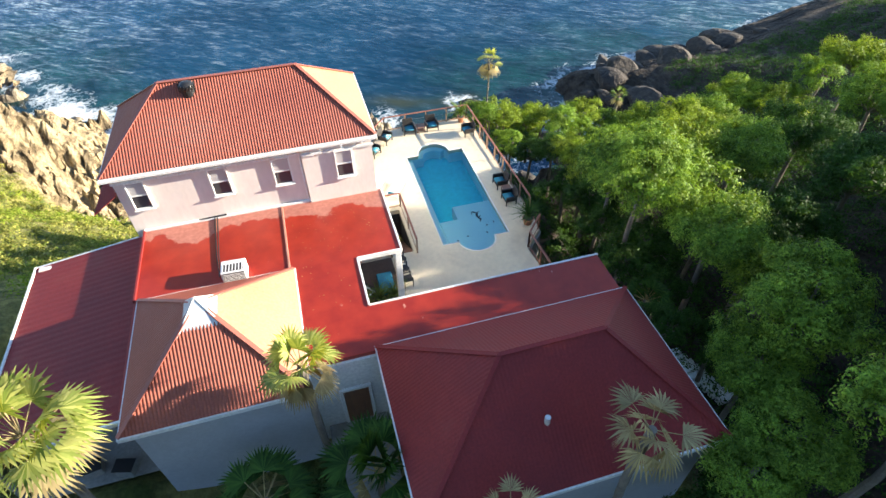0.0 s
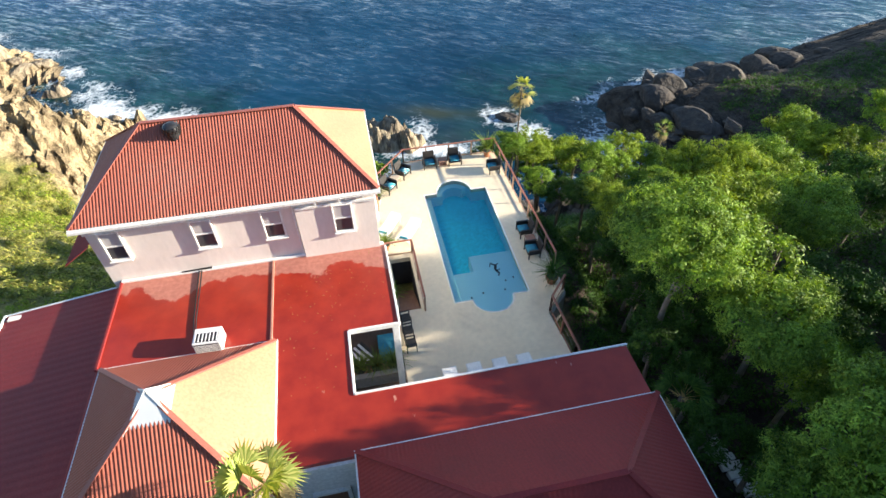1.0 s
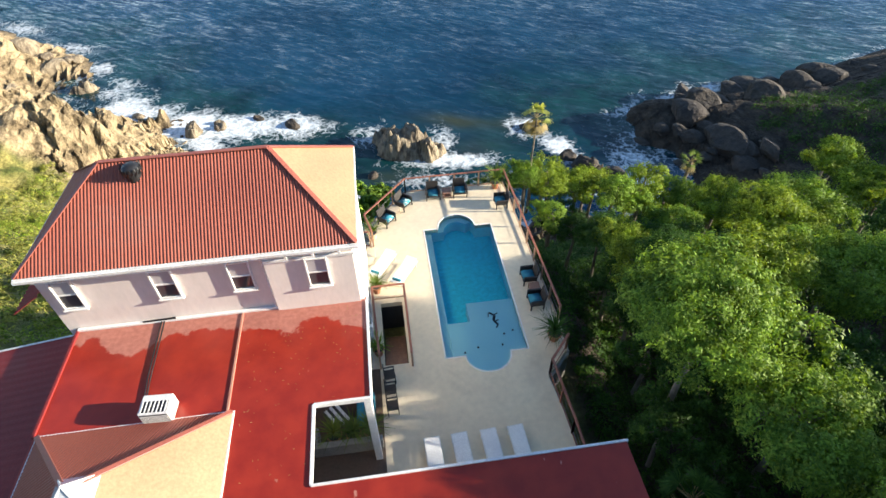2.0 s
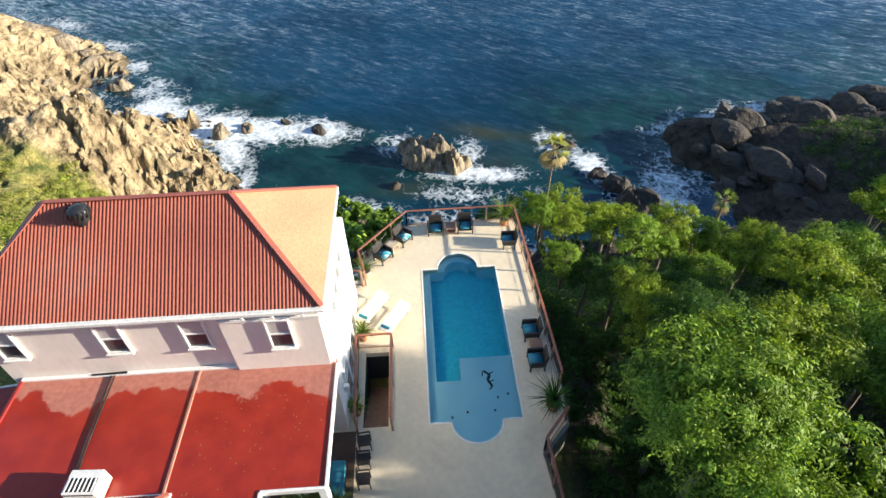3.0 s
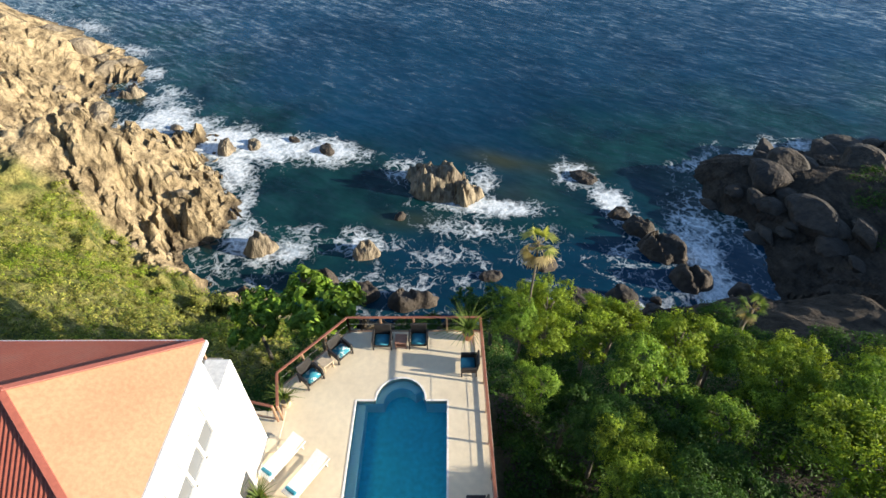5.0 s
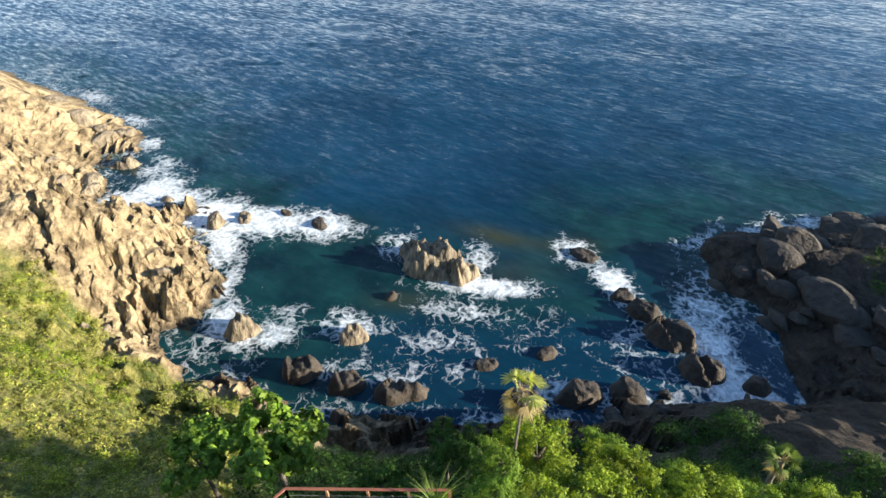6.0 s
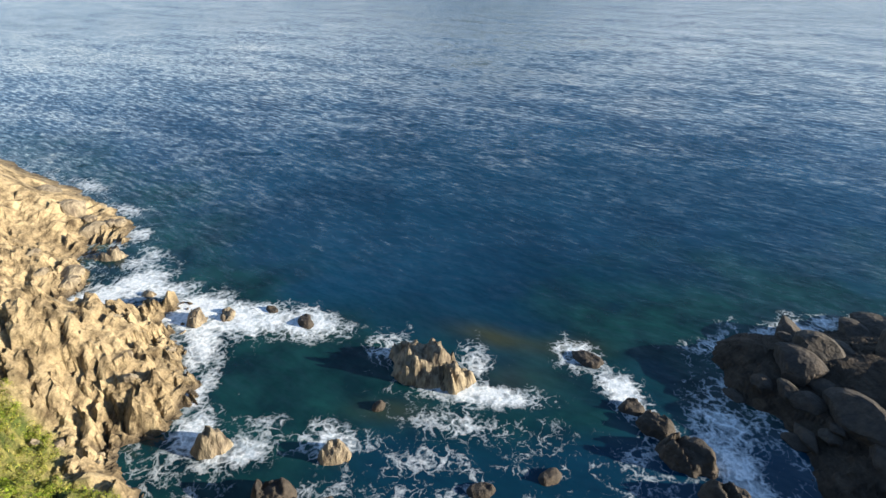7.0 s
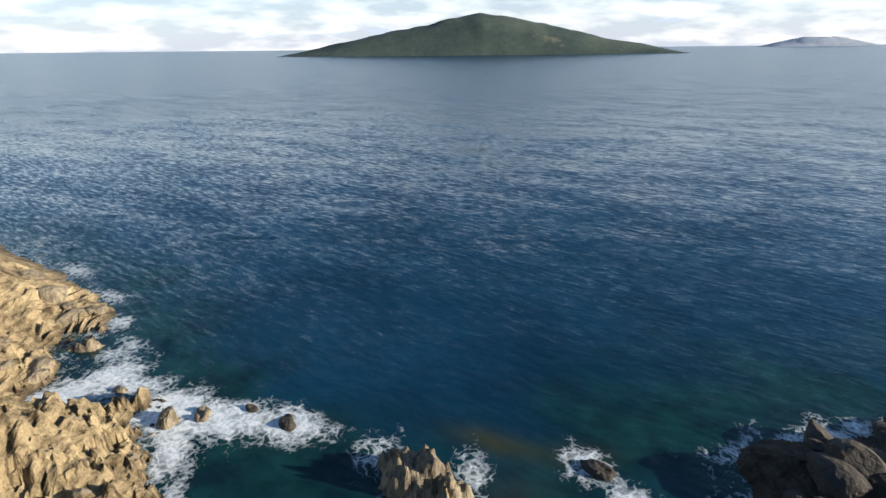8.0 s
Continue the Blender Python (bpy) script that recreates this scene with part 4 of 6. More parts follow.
part("wall", boxes((4.35, -15.05, -2.5, 4.6, -7.2, 4.36), (-4.55, -7.35, -2.2, 4.35, -7.15, 4.36)), M_WALL_WHITE, near)
bm = bmesh.new()
rod(bm, (-0.8, -14.07, 5.7), (-0.8, -14.07, 6.1), 0.09, 0.09, 12)
part("vent_pipe", bm, M_ALU, near, "pale vent pipe")
# entrance door and steps between the two wings
door = new("front_door")
door.parent = near
door.matrix_basis = pose(-6.1, -9.3, 1.6)
part("door_leaf", boxes((-0.48, -0.03, -1.1, 0.48, 0.03, 1.1), bevel=0.01), M_TIMBER, door)
part("door_frame", boxes((-0.6, -0.06, -1.1, -0.48, 0.06, 1.22), (0.48, -0.06, -1.1, 0.6, 0.06, 1.22), (-0.48, -0.06, 1.1, 0.48, 0.06, 1.22)), M_WHITE, door)
part("wall", boxes((-7.6, -9.25, -0.5, -6.72, -9.05, 4.36), (-5.48, -9.25, -0.5, -4.8, -9.05, 4.36), (-6.72, -9.25, 2.84, -5.48, -9.05, 4.36)), M_WALL_WHITE, near)

# rooftop air conditioner and its black pipes
ac = thing("air_conditioner", "white rooftop air conditioner with a dark louvred grille", "air conditioner", (-9.85, -3.9, FZ), -3)
part("cabinet", boxes((-0.48, -0.36, 0.06, 0.48, 0.36, 0.62), bevel=0.03), M_WHITE, ac)
part("grille", boxes((-0.42, -0.375, 0.12, 0.42, -0.36, 0.56)), M_BLACK, ac)
part("grille", boxes((-0.4, -0.3, 0.62, 0.4, 0.1, 0.632)), M_BLACK, ac)
for i in range(7):
    part("slat", boxes((-0.40 + i * 0.125, -0.30, 0.632, -0.365 + i * 0.125, 0.1, 0.65)), M_WHITE, ac)
for i in range(6):
    part("slat", boxes((-0.42, -0.39, 0.14 + i * 0.07, 0.42, -0.375, 0.165 + i * 0.07)), M_WHITE, ac)
part("foot", boxes((-0.4, -0.3, 0, -0.3, 0.3, 0.06)), M_BLACK, ac)
part("foot", boxes((0.3, -0.3, 0, 0.4, 0.3, 0.06)), M_BLACK, ac)
pipes = thing("roof_pipe", "black insulated pipe run lying across the flat roof", "pipe")
for i, dx in enumerate((0.0, 0.1)):
    bm = bmesh.new()
    pts = [(-10.72 + dx, 0.1, FZ + 0.06), (-10.68 + dx, -1.2, FZ + 0.05), (-10.63 + dx * 0.8, -2.5, FZ + 0.05), (-10.5 + dx * 0.6, -3.8, FZ + 0.06)]
    for p, q in zip(pts, pts[1:]):
        rod(bm, p, q, 0.028, 0.028, 8)
    part("pipe_run", bm, M_BLACK, pipes)
bm = rod(bmesh.new(), (-11.4, 0.12, FZ + 0.08), (-10.2, 0.12, FZ + 0.12), 0.045, 0.045, 8)
part("pipe_run", bm, M_BLACK, pipes)


# ---- pool terrace ----
M_PATIO = surface("dark_brown_paving", (0.13, 0.085, 0.06), (0.08, 0.055, 0.04), 0.8, 0.8, 9, 0.2)
def arc(cx, cy, r, a0, a1, n=14, squash=1.0):
    return [(cx + r * math.cos(radians(a0 + (a1 - a0) * i / n)), cy + squash * r * math.sin(radians(a0 + (a1 - a0) * i / n))) for i in range(n + 1)]


POOL = arc(1.95, 0.0, 1.04, 180, 360, squash=0.93) + [(3.83, 0.0), (3.83, 8.76)] + arc(1.86, 8.76, 1.06, 0, 180, squash=1.04) + [(0.0, 8.76), (0.0, 0.0)]
STAIR = [(-2.72, 0.02), (-1.66, 0.02), (-1.66, 3.68), (-2.72, 3.68)]
DECK = [(-6.1, -7.1), (4.55, -7.1), (4.55, -4.3), (4.32, -1.55), (5.56, -0.28), (5.66, 1.4), (5.34, 12.38), (-0.76, 12.38), (-3.3, 9.34), (-2.78, 7.75),
        (-3.25, 6.6), (-3.25, 0.0), (-6.1, 0.0)]


def slab_with_holes(outline, holes, z0, z1):
    bm = bmesh.new()
    rings = []
    for ring in (outline, *holes):
        vs = [bm.verts.new((x, y, z1)) for x, y in ring]
        rings.append([bm.edges.new((vs[i], vs[(i + 1) % len(vs)])) for i in range(len(vs))])
    made = bmesh.ops.triangle_fill(bm, use_beauty=True, use_dissolve=False, edges=[e for r in rings for e in r], normal=(0, 0, 1))
    faces = [f for f in made["geom"] if isinstance(f, bmesh.types.BMFace)]
    got = bmesh.ops.extrude_face_region(bm, geom=faces, use_keep_orig=True)
    down = [v for v in got["geom"] if isinstance(v, bmesh.types.BMVert)]
    bmesh.ops.translate(bm, verts=down, vec=(0, 0, z0 - z1))
    bmesh.ops.recalc_face_normals(bm, faces=bm.faces)
    return bm


deck = part("pool_terrace", slab_with_holes(DECK, [POOL, STAIR], -0.28, 0.0), M_DECK)
tagged(deck, "cream concrete pool terrace with light stains", "pavement", kind="structure")
bm = bmesh.new()
for (ax, ay), (bx, by) in zip(DECK[1:11], DECK[2:12]):
    bar(bm, (ax, ay, -3.2), (bx, by, -3.2), 0.24, 5.9)
retaining = part("retaining_wall", bm, M_CONC)
tagged(retaining, "grey concrete retaining wall under the pool terrace", "wall", kind="structure")

pool = thing("swimming_pool", "long blue swimming pool with rounded ends and a shallow shelf", "swimming pool")
bm = bmesh.new()
lo = [bm.verts.new((x, y, -0.98)) for x, y in POOL]
hi = [bm.verts.new((x, y, -0.28)) for x, y in POOL]
for i in range(len(POOL)):
    j = (i + 1) % len(POOL)
    bm.faces.new((lo[j], lo[i], hi[i], hi[j]))
part("pool_wall", bm, M_POOL, pool)
# light lost to the water's depth is put into the floor colour
M_POOL_DEEP = surface("depth_tinted_plaster", (0.05, 0.72, 0.84), (0.04, 0.62, 0.76), 0.7, 0.5, 5, 0.0)
part("pool_floor", prism(bmesh.new(), POOL, -1.03, -0.98), M_POOL_DEEP, pool, "deep blue floor")
part("shelf", boxes((1.48, 0.02, -0.97, 3.82, 3.25, -0.24)), M_POOL, pool)
part("shelf", boxes((0.40, 0.02, -0.97, 1.48, 2.1, -0.24)), M_POOL, pool)
part("bench", boxes((0.01, 0.02, -0.97, 0.40, 8.75, -0.36)), M_POOL, pool)
part("step", prism(bmesh.new(), arc(1.95, 0.01, 1.03, 180, 360, squash=0.92), -0.97, -0.20), M_POOL, pool)
part("step", prism(bmesh.new(), arc(1.95, 0.01, 1.03, 205, 335, squash=0.92), -0.20, -0.13), M_POOL, pool)
ring_out, ring_in = arc(1.86, 8.77, 1.05, 35, 180, 14, 1.03), arc(1.86, 8.77, 0.72, 180, 35, 14, 1.03)
part("bench", prism(bmesh.new(), ring_out + ring_in, -0.97, -0.30), M_POOL, pool)
wat = bmesh.new()
wat.faces.new([wat.verts.new((x, y, -0.07)) for x, y in POOL])
part("pool_water", wat, M_WATER, pool, "clear still water")
# a dark inlaid motif on the shelf, and leaves that have sunk to it
mosaic = boxes(bevel=0)
for a, b, w in (((2.48, 2.52), (2.72, 2.30), 0.09), ((2.72, 2.30), (2.62, 2.02), 0.13), ((2.62, 2.02), (2.78, 1.72), 0.10), ((2.78, 1.72), (2.66, 1.55), 0.06), ((2.72, 2.34), (2.9, 2.44), 0.05), ((2.45, 2.5), (2.4, 2.25), 0.05), ((2.7, 1.95), (2.88, 2.02), 0.05)):
    bar(mosaic, (*a, -0.232), (*b, -0.232), w, 0.012)
part("inlay", mosaic, M_BLACK, pool, "dark inlaid motif")
for x, y in ((2.95, 1.15), (1.6, 0.55), (2.75, 0.55), (3.4, 1.3), (0.95, 0.35)):
    part("inlay", boxes((x - 0.04, y - 0.05, -0.24, x + 0.04, y + 0.05, -0.228)), M_BLACK, pool)
cop = bmesh.new()
for i in range(len(POOL)):
    a, b = POOL[i], POOL[(i + 1) % len(POOL)]
    if (Vector(a) - Vector(b)).length > 0.01:
        bar(cop, (*a, -0.01), (*b, -0.01), 0.07, 0.05)
part("coping", cop, M_WALL_WHITE, pool, "pale coping edge")

# stair that goes down through the terrace
stair = thing("staircase", "grey concrete stair going down through the terrace", "staircase")
for i in range(13):
    part("step", boxes((-2.7, 0.05 + i * 0.275, -0.36 - i * 0.18, -1.68, 0.05 + (i + 1) * 0.275 + 0.03, -0.18 - i * 0.18), bevel=0.01), M_TIMBER, stair)
# stairwell shade is put into the colour of these walls
part("side_wall", boxes((-2.86, -0.1, -3.4, -2.73, 3.8, -0.28), (-1.65, -0.1, -3.4, -1.52, 3.8, -0.28), (-2.73, 3.69, -3.4, -1.65, 3.8, -0.28)), M_DARK, stair)


def railing(name, label, pts, high=1.08, gap=1.45, cables=3, material=None, post_mat=None, group="terrace railings"):
    """Timber posts and handrail with thin wires between."""
    r = thing(name, label, "railing", group=group)
    material, post_mat = material or M_RAIL, post_mat or M_RAIL_PALE
    for a, b in zip(pts, pts[1:]):
        a, b = Vector(a), Vector(b)
        n = max(1, round((b - a).length / gap))
        part("handrail", bar(bmesh.new(), a + Vector((0, 0, high)), b + Vector((0, 0, high)), 0.11, 0.05, 0.01), material, r)
        part("bottom_rail", bar(bmesh.new(), a + Vector((0, 0, 0.1)), b + Vector((0, 0, 0.1)), 0.04, 0.05), post_mat, r)
        for i in range(n + 1):
            p = a + (b - a) * i / n
            part("post", boxes((p.x - 0.04, p.y - 0.04, p.z - 0.02, p.x + 0.04, p.y + 0.04, p.z + high - 0.02)), post_mat, r)
        for k in range(cables):
            z = 0.2 + (high - 0.25) * k / max(1, cables - 1)
            part("wire", bar(bmesh.new(), a + Vector((0, 0, z)), b + Vector((0, 0, z)), 0.009), M_CONC, r)
    return r


railing("railing", "red-brown timber railing with wires round the pool terrace", [(-2.85, 7.85, 0), (-3.22, 9.36, 0), (-0.72, 12.3, 0), (5.28, 12.3, 0), (5.58, 1.35, 0)])
railing("railing", "weathered timber railing at the terrace corner", [(5.48, -0.25, 0), (4.4, -1.45, 0), (4.5, -4.3, 0), (4.5, -6.9, 0)], post_mat=M_RAIL)
railing("railing", "brown timber railing round the stair opening", [(-1.5, -0.15, 0), (-1.5, 3.95, 0), (-3.05, 3.95, 0), (-2.9, -0.1, 0)], cables=2, high=1.0, gap=1.9)
railing("railing", "timber railing on the low walk behind the house", [(-4.9, 8.2, 0.1), (-3.0, 7.75, 0.1)], cables=3, gap=1.2)
walkway = part("walkway", boxes((-4.95, 6.45, -0.5, -2.8, 8.25, 0.02), bevel=0.01), M_DECK)
tagged(walkway, "cream concrete walk between house and terrace", "pavement", kind="structure")


patio = part("patio_floor", boxes((-6.0, -7.05, 0.0, -2.95, -0.1, 0.012)), M_PATIO)
tagged(patio, "dark brown paved patio under the roof", "pavement", kind="structure")


# ---- furniture ----
def armchair(at, turn, cushion):
    c = thing("armchair", "dark wicker armchair with a teal seat cushion", "chair", at, turn, "wicker armchairs on the terrace")
    part("seat_frame", boxes((-0.36, -0.34, 0.24, 0.36, 0.34, 0.33), bevel=0.02), M_WICKER, c)
    bm = bmesh.new()
    geom = box(bm, -0.36, 0.30, 0.30, 0.36, 0.38, 0.92, bevel=0.025)
    bmesh.ops.rotate(bm, verts=bm.verts, cent=(0, 0.34, 0.3), matrix=Matrix.Rotation(radians(-10), 3, "X"))
    part("backrest", bm, M_WICKER, c)
    for s in (-1, 1):
        part("armrest", boxes((s * 0.40 - 0.05, -0.32, 0.56, s * 0.40 + 0.05, 0.36, 0.61), bevel=0.015), M_WICKER, c)
        part("side_panel", boxes((s * 0.40 - 0.025, -0.28, 0.30, s * 0.40 + 0.025, 0.32, 0.56)), M_WICKER, c)
        for y in (-0.3, 0.32):
            part("leg", boxes((s * 0.40 - 0.03, y - 0.03, 0, s * 0.40 + 0.03, y + 0.03, 0.56)), M_WICKER, c)
    bm = box(bmesh.new(), -0.31, -0.33, 0.33, 0.31, 0.27, 0.46)
    bmesh.ops.bevel(bm, geom=list(bm.edges), offset=0.05, segments=3, affect="EDGES")
    part("cushion", bm, cushion, c, "teal seat cushion", smooth=True)
    return c


chair = armchair((0.88, 11.62, 0), 0, M_TEAL)
for x, y, a in ((2.51, 11.66, 0), (4.72, 10.3, -90), (4.83, 4.16, -90), (4.79, 2.54, -90)):
    copy_thing(chair, pose(x, y, 0, 0, 0, a))
print_chair = armchair((-1.99, 9.72, 0), 48, M_TEAL_PRINT)
tagged(print_chair, "dark wicker armchair with a printed teal and white cushion")
copy_thing(print_chair, pose(-0.92, 11.02, 0, 0, 0, 50))


def side_table(at, turn, material, label):
    t = thing("side_table", label, "table", at, turn, "small side tables on the terrace")
    part("tabletop", boxes((-0.27, -0.27, 0.40, 0.27, 0.27, 0.44), bevel=0.012), material, t)
    part("shelf", boxes((-0.22, -0.22, 0.14, 0.22, 0.22, 0.16)), material, t)
    for x in (-0.23, 0.23):
        for y in (-0.23, 0.23):
            part("leg", boxes((x - 0.02, y - 0.02, 0, x + 0.02, y + 0.02, 0.40)), material, t)
    return t


side_table((1.72, 11.6, 0), 0, M_TABLE, "low brown wooden side table between two armchairs")
side_table((4.93, 3.32, 0), 0, M_TABLE, "low brown wooden side table beside the pool")
side_table((-1.50, 10.42, 0), 48, M_POT, "pale low side table between two armchairs")


def lounger(at, turn, label):
    c = thing("sun_lounger", label, "sun lounger", at, turn, "white sun loungers")
    part("frame", boxes((-0.33, -0.95, 0.28, -0.29, 0.95, 0.33), (0.29, -0.95, 0.28, 0.33, 0.95, 0.33), (-0.29, -0.95, 0.28, 0.29, -0.91, 0.33), (-0.29, 0.91, 0.28, 0.29, 0.95, 0.33), bevel=0.006), M_ALU, c)
    for x in (-0.30, 0.30):
        for y in (-0.75, 0.75):
            part("leg", boxes((x - 0.02, y - 0.02, 0, x + 0.02, y + 0.02, 0.28)), M_ALU, c)
    part("sling", boxes((-0.29, -0.9, 0.335, 0.29, 0.25, 0.355), bevel=0.006), M_LOUNGE, c)
    bm = box(bmesh.new(), -0.29, 0.25, 0.335, 0.29, 0.95, 0.355, bevel=0.006)
    bmesh.ops.rotate(bm, verts=bm.verts, cent=(0, 0.25, 0.345), matrix=Matrix.Rotation(radians(12), 3, "X"))
    part("backrest", bm, M_LOUNGE, c)
    return c


lounge = lounger((-1.08, -4.75, 0), 182, "white sling sun lounger in the row below the pool")
for x in (0.03, 1.2, 2.3):
    copy_thing(lounge, pose(x, -4.72, 0, 0, 0, 183))
pair = lounger((-2.45, 6.15, 0), -33, "white sun lounger with a rolled towel beside the house")
tow = bmesh.new()
rod(tow, (-0.22, -0.75, 0.42), (0.22, -0.75, 0.42), 0.07, 0.07, 12)
part("towel", tow, M_TEAL, pair, "pale blue rolled towel")
copy_thing(pair, pose(-1.4, 5.45, 0, 0, 0, -33))


def bar_chair(at, turn):
    c = thing("stacking_chair", "dark metal chair with open slatted back", "chair", at, turn, "dark chairs beside the stair")
    part("seat", boxes((-0.24, -0.24, 0.43, 0.24, 0.24, 0.46), bevel=0.01), M_WICKER, c)
    for i in range(4):
        part("back_slat", boxes((-0.22, 0.22, 0.56 + i * 0.1, 0.22, 0.245, 0.61 + i * 0.1)), M_WICKER, c)
    for x in (-0.22, 0.22):
        part("leg", boxes((x - 0.018, -0.24, 0, x + 0.018, -0.2, 0.64)), M_WICKER, c)
        part("leg", boxes((x - 0.018, 0.2, 0, x + 0.018, 0.24, 0.95)), M_WICKER, c)
        part("armrest", boxes((x - 0.03, -0.24, 0.64, x + 0.03, 0.22, 0.67)), M_WICKER, c)
    return c


dark = bar_chair((-2.55, -0.75, 0), 95)
for x, y in ((-2.55, -1.5), (-2.52, -2.25)):
    copy_thing(dark, pose(x, y, 0, 0, 0, 92))

# covered patio seen through the roof opening
sofa = thing("daybed", "low dark daybed with a teal mattress under the roof opening", "daybed", (-3.62, -2.2, 0), 0)
part("base", boxes((-0.4, -0.75, 0.05, 0.4, 0.75, 0.3), bevel=0.02), M_WICKER, sofa)
part("mattress", boxes((-0.38, -0.73, 0.3, 0.38, 0.73, 0.44), bevel=0.03), M_TEAL, sofa, "teal mattress")
deckchair = thing("striped_chair", "low chair with black and white striped sling", "chair", (-4.75, -2.3, 0), 35)
for i in range(6):
    part("stripe", boxes((-0.36 + i * 0.12, -0.5, 0.36, -0.24 + i * 0.12, 0.5, 0.38)), (M_LOUNGE, M_WICKER)[i % 2], deckchair)
part("frame", boxes((-0.4, -0.55, 0.3, -0.36, 0.55, 0.36), (0.36, -0.55, 0.3, 0.4, 0.55, 0.36), (-0.38, -0.5, 0, -0.34, -0.46, 0.3), (0.34, -0.5, 0, 0.38, -0.46, 0.3), (-0.38, 0.46, 0, -0.34, 0.5, 0.3), (0.34, 0.46, 0, 0.38, 0.5, 0.3)), M_WICKER, deckchair)
planter_wall = part("planter_wall", boxes((-5.7, -3.85, 0, -3.0, -3.6, 0.7), (-5.7, -3.6, 0, -5.5, -2.95, 0.7), bevel=0.02), M_CONC)
tagged(planter_wall, "mossy grey masonry planter wall by the patio", "planter", kind="")


# ---- plants ----
def leaf_quads(rng, centres, outward, size, aspect=0.5, droop=0.25, jitter=0.5):
    """One pointed leaf at each centre, turned roughly outward and up."""
    n = len(centres)
    nor = outward + rng.normal(0, jitter, (n, 3)) + np.array([0, 0, 0.55])
    nor /= np.linalg.norm(nor, axis=1, keepdims=True) + 1e-9
    ref = rng.normal(0, 1, (n, 3))
    u = np.cross(nor, ref)
    u /= np.linalg.norm(u, axis=1, keepdims=True) + 1e-9
    v = np.cross(nor, u)
    l = (size * rng.uniform(0.65, 1.3, n))[:, None]
    w = l * aspect
    tip = centres + u * l - np.array([0, 0, 1]) * l * droop
    quad = np.stack([centres - u * l * 0.35, centres + v * w * 0.5 + u * l * 0.25, tip, centres - v * w * 0.5 + u * l * 0.25], 1)
    return quad.reshape(-1, 3), np.arange(n * 4).reshape(n, 4)


def crown_points(rng, radius, height, lobes, leaves, inner=0.15):
    """Places on the skin of several overlapping lobes, gathered in tufts."""
    ang = rng.uniform(0, 2 * math.pi, lobes)
    rad = radius * rng.uniform(0.35, 0.82, lobes)
    lob = np.stack([rad * np.cos(ang), rad * np.sin(ang), height * rng.uniform(0.28, 0.75, lobes)], 1)
    lob = np.vstack([lob, [[0, 0, height * 0.62]]])
    size = np.append(radius * rng.uniform(0.20, 0.36, lobes), radius * 0.48)
    tufts = max(12, leaves // 30)
    which = rng.choice(len(lob), tufts, p=size ** 2 / (size ** 2).sum())
    d = rng.normal(0, 1, (tufts, 3))
    d[:, 2] = np.abs(d[:, 2]) * 1.0 - 0.7 * rng.uniform(0, 1, tufts)
    d /= np.linalg.norm(d, axis=1, keepdims=True)
    shell = rng.uniform(1 - inner * 2, 1.12, tufts)[:, None]
    tuft = lob[which] + d * size[which][:, None] * shell * np.array([1, 1, height / radius * 0.8])
    pick = rng.integers(0, tufts, leaves)
    off = rng.normal(0, 1, (leaves, 3))
    pts = tuft[pick] + off * (0.040 * radius + 0.025) * np.array([1, 1, 0.75]) * rng.uniform(0.6, 1.3, tufts)[pick][:, None]
    return pts, d[pick] * 0.7 + off * 0.55, lob


def trunk_mesh(rng, lob, base, girth):
    """A tapered, leaning trunk that forks into a limb for each lobe."""
    bm = bmesh.new()
    fork = Vector((rng.uniform(-0.2, 0.2), rng.uniform(-0.2, 0.2), float(lob[:, 2].min()) * 0.35))
    mid = Vector((rng.uniform(-0.15, 0.15), rng.uniform(-0.15, 0.15), (base + fork.z) / 2))
    rod(bm, (0, 0, base), mid, girth, girth * 0.8, 8)
    rod(bm, mid, fork, girth * 0.8, girth * 0.62, 8)
    for c in lob:
        c = Vector(c)
        knee = fork.lerp(c, 0.5) + Vector((rng.uniform(-0.2, 0.2), rng.uniform(-0.2, 0.2), 0.15))
        rod(bm, fork, knee, girth * 0.45, girth * 0.3, 6)
        rod(bm, knee, c, girth * 0.3, girth * 0.1, 6)
    return bm


def tree(name, label, category, seed, radius, height, lobes, leaves, leaf, material, base=-3.0, aspect=0.5, group=""):
    rng = np.random.default_rng(seed)
    t = thing(name, label, category, (0, 0, -200), 0, group)
    pts, out, lob = crown_points(rng, radius, height, lobes, leaves)
    v, f = leaf_quads(rng, pts, out, leaf, aspect)
    mesh_part("crown", v, f, material, t)
    part("trunk", trunk_mesh(rng, lob, base, 0.05 + radius * 0.045), M_BARK, t)
    return t


GROVE = "trees on the slope beside the pool"
KIND = [tree("tree", "broad leafy green tree with a lobed sunlit crown", "tree", 1, 2.6, 3.1, 18, 23000, 0.105, M_LEAF_A, -4.5, 0.5, GROVE),
        tree("tree", "rounded yellow-green tree with dense foliage", "tree", 2, 2.4, 2.6, 16, 20000, 0.10, M_LEAF_B, -4.5, 0.55, GROVE),
        tree("tree", "deep green tree with loose hanging foliage", "tree", 3, 2.4, 3.0, 15, 19000, 0.105, M_LEAF_C, -4.5, 0.42, GROVE),
        tree("shrub", "low bushy shrub with small green leaves", "shrub", 4, 1.5, 1.5, 8, 8200, 0.085, M_LEAF_B, -2.5, 0.5, "shrubs on the slope"),
        tree("shrub", "low dark green shrub with small leaves", "shrub", 5, 1.5, 1.6, 8, 8200, 0.085, M_LEAF_C, -2.5, 0.5, "shrubs on the slope"),
        tree("shrub", "spreading green shrub with glossy leaves", "shrub", 6, 1.6, 1.4, 8, 8200, 0.085, M_LEAF_A, -2.5, 0.5, "shrubs on the slope")]
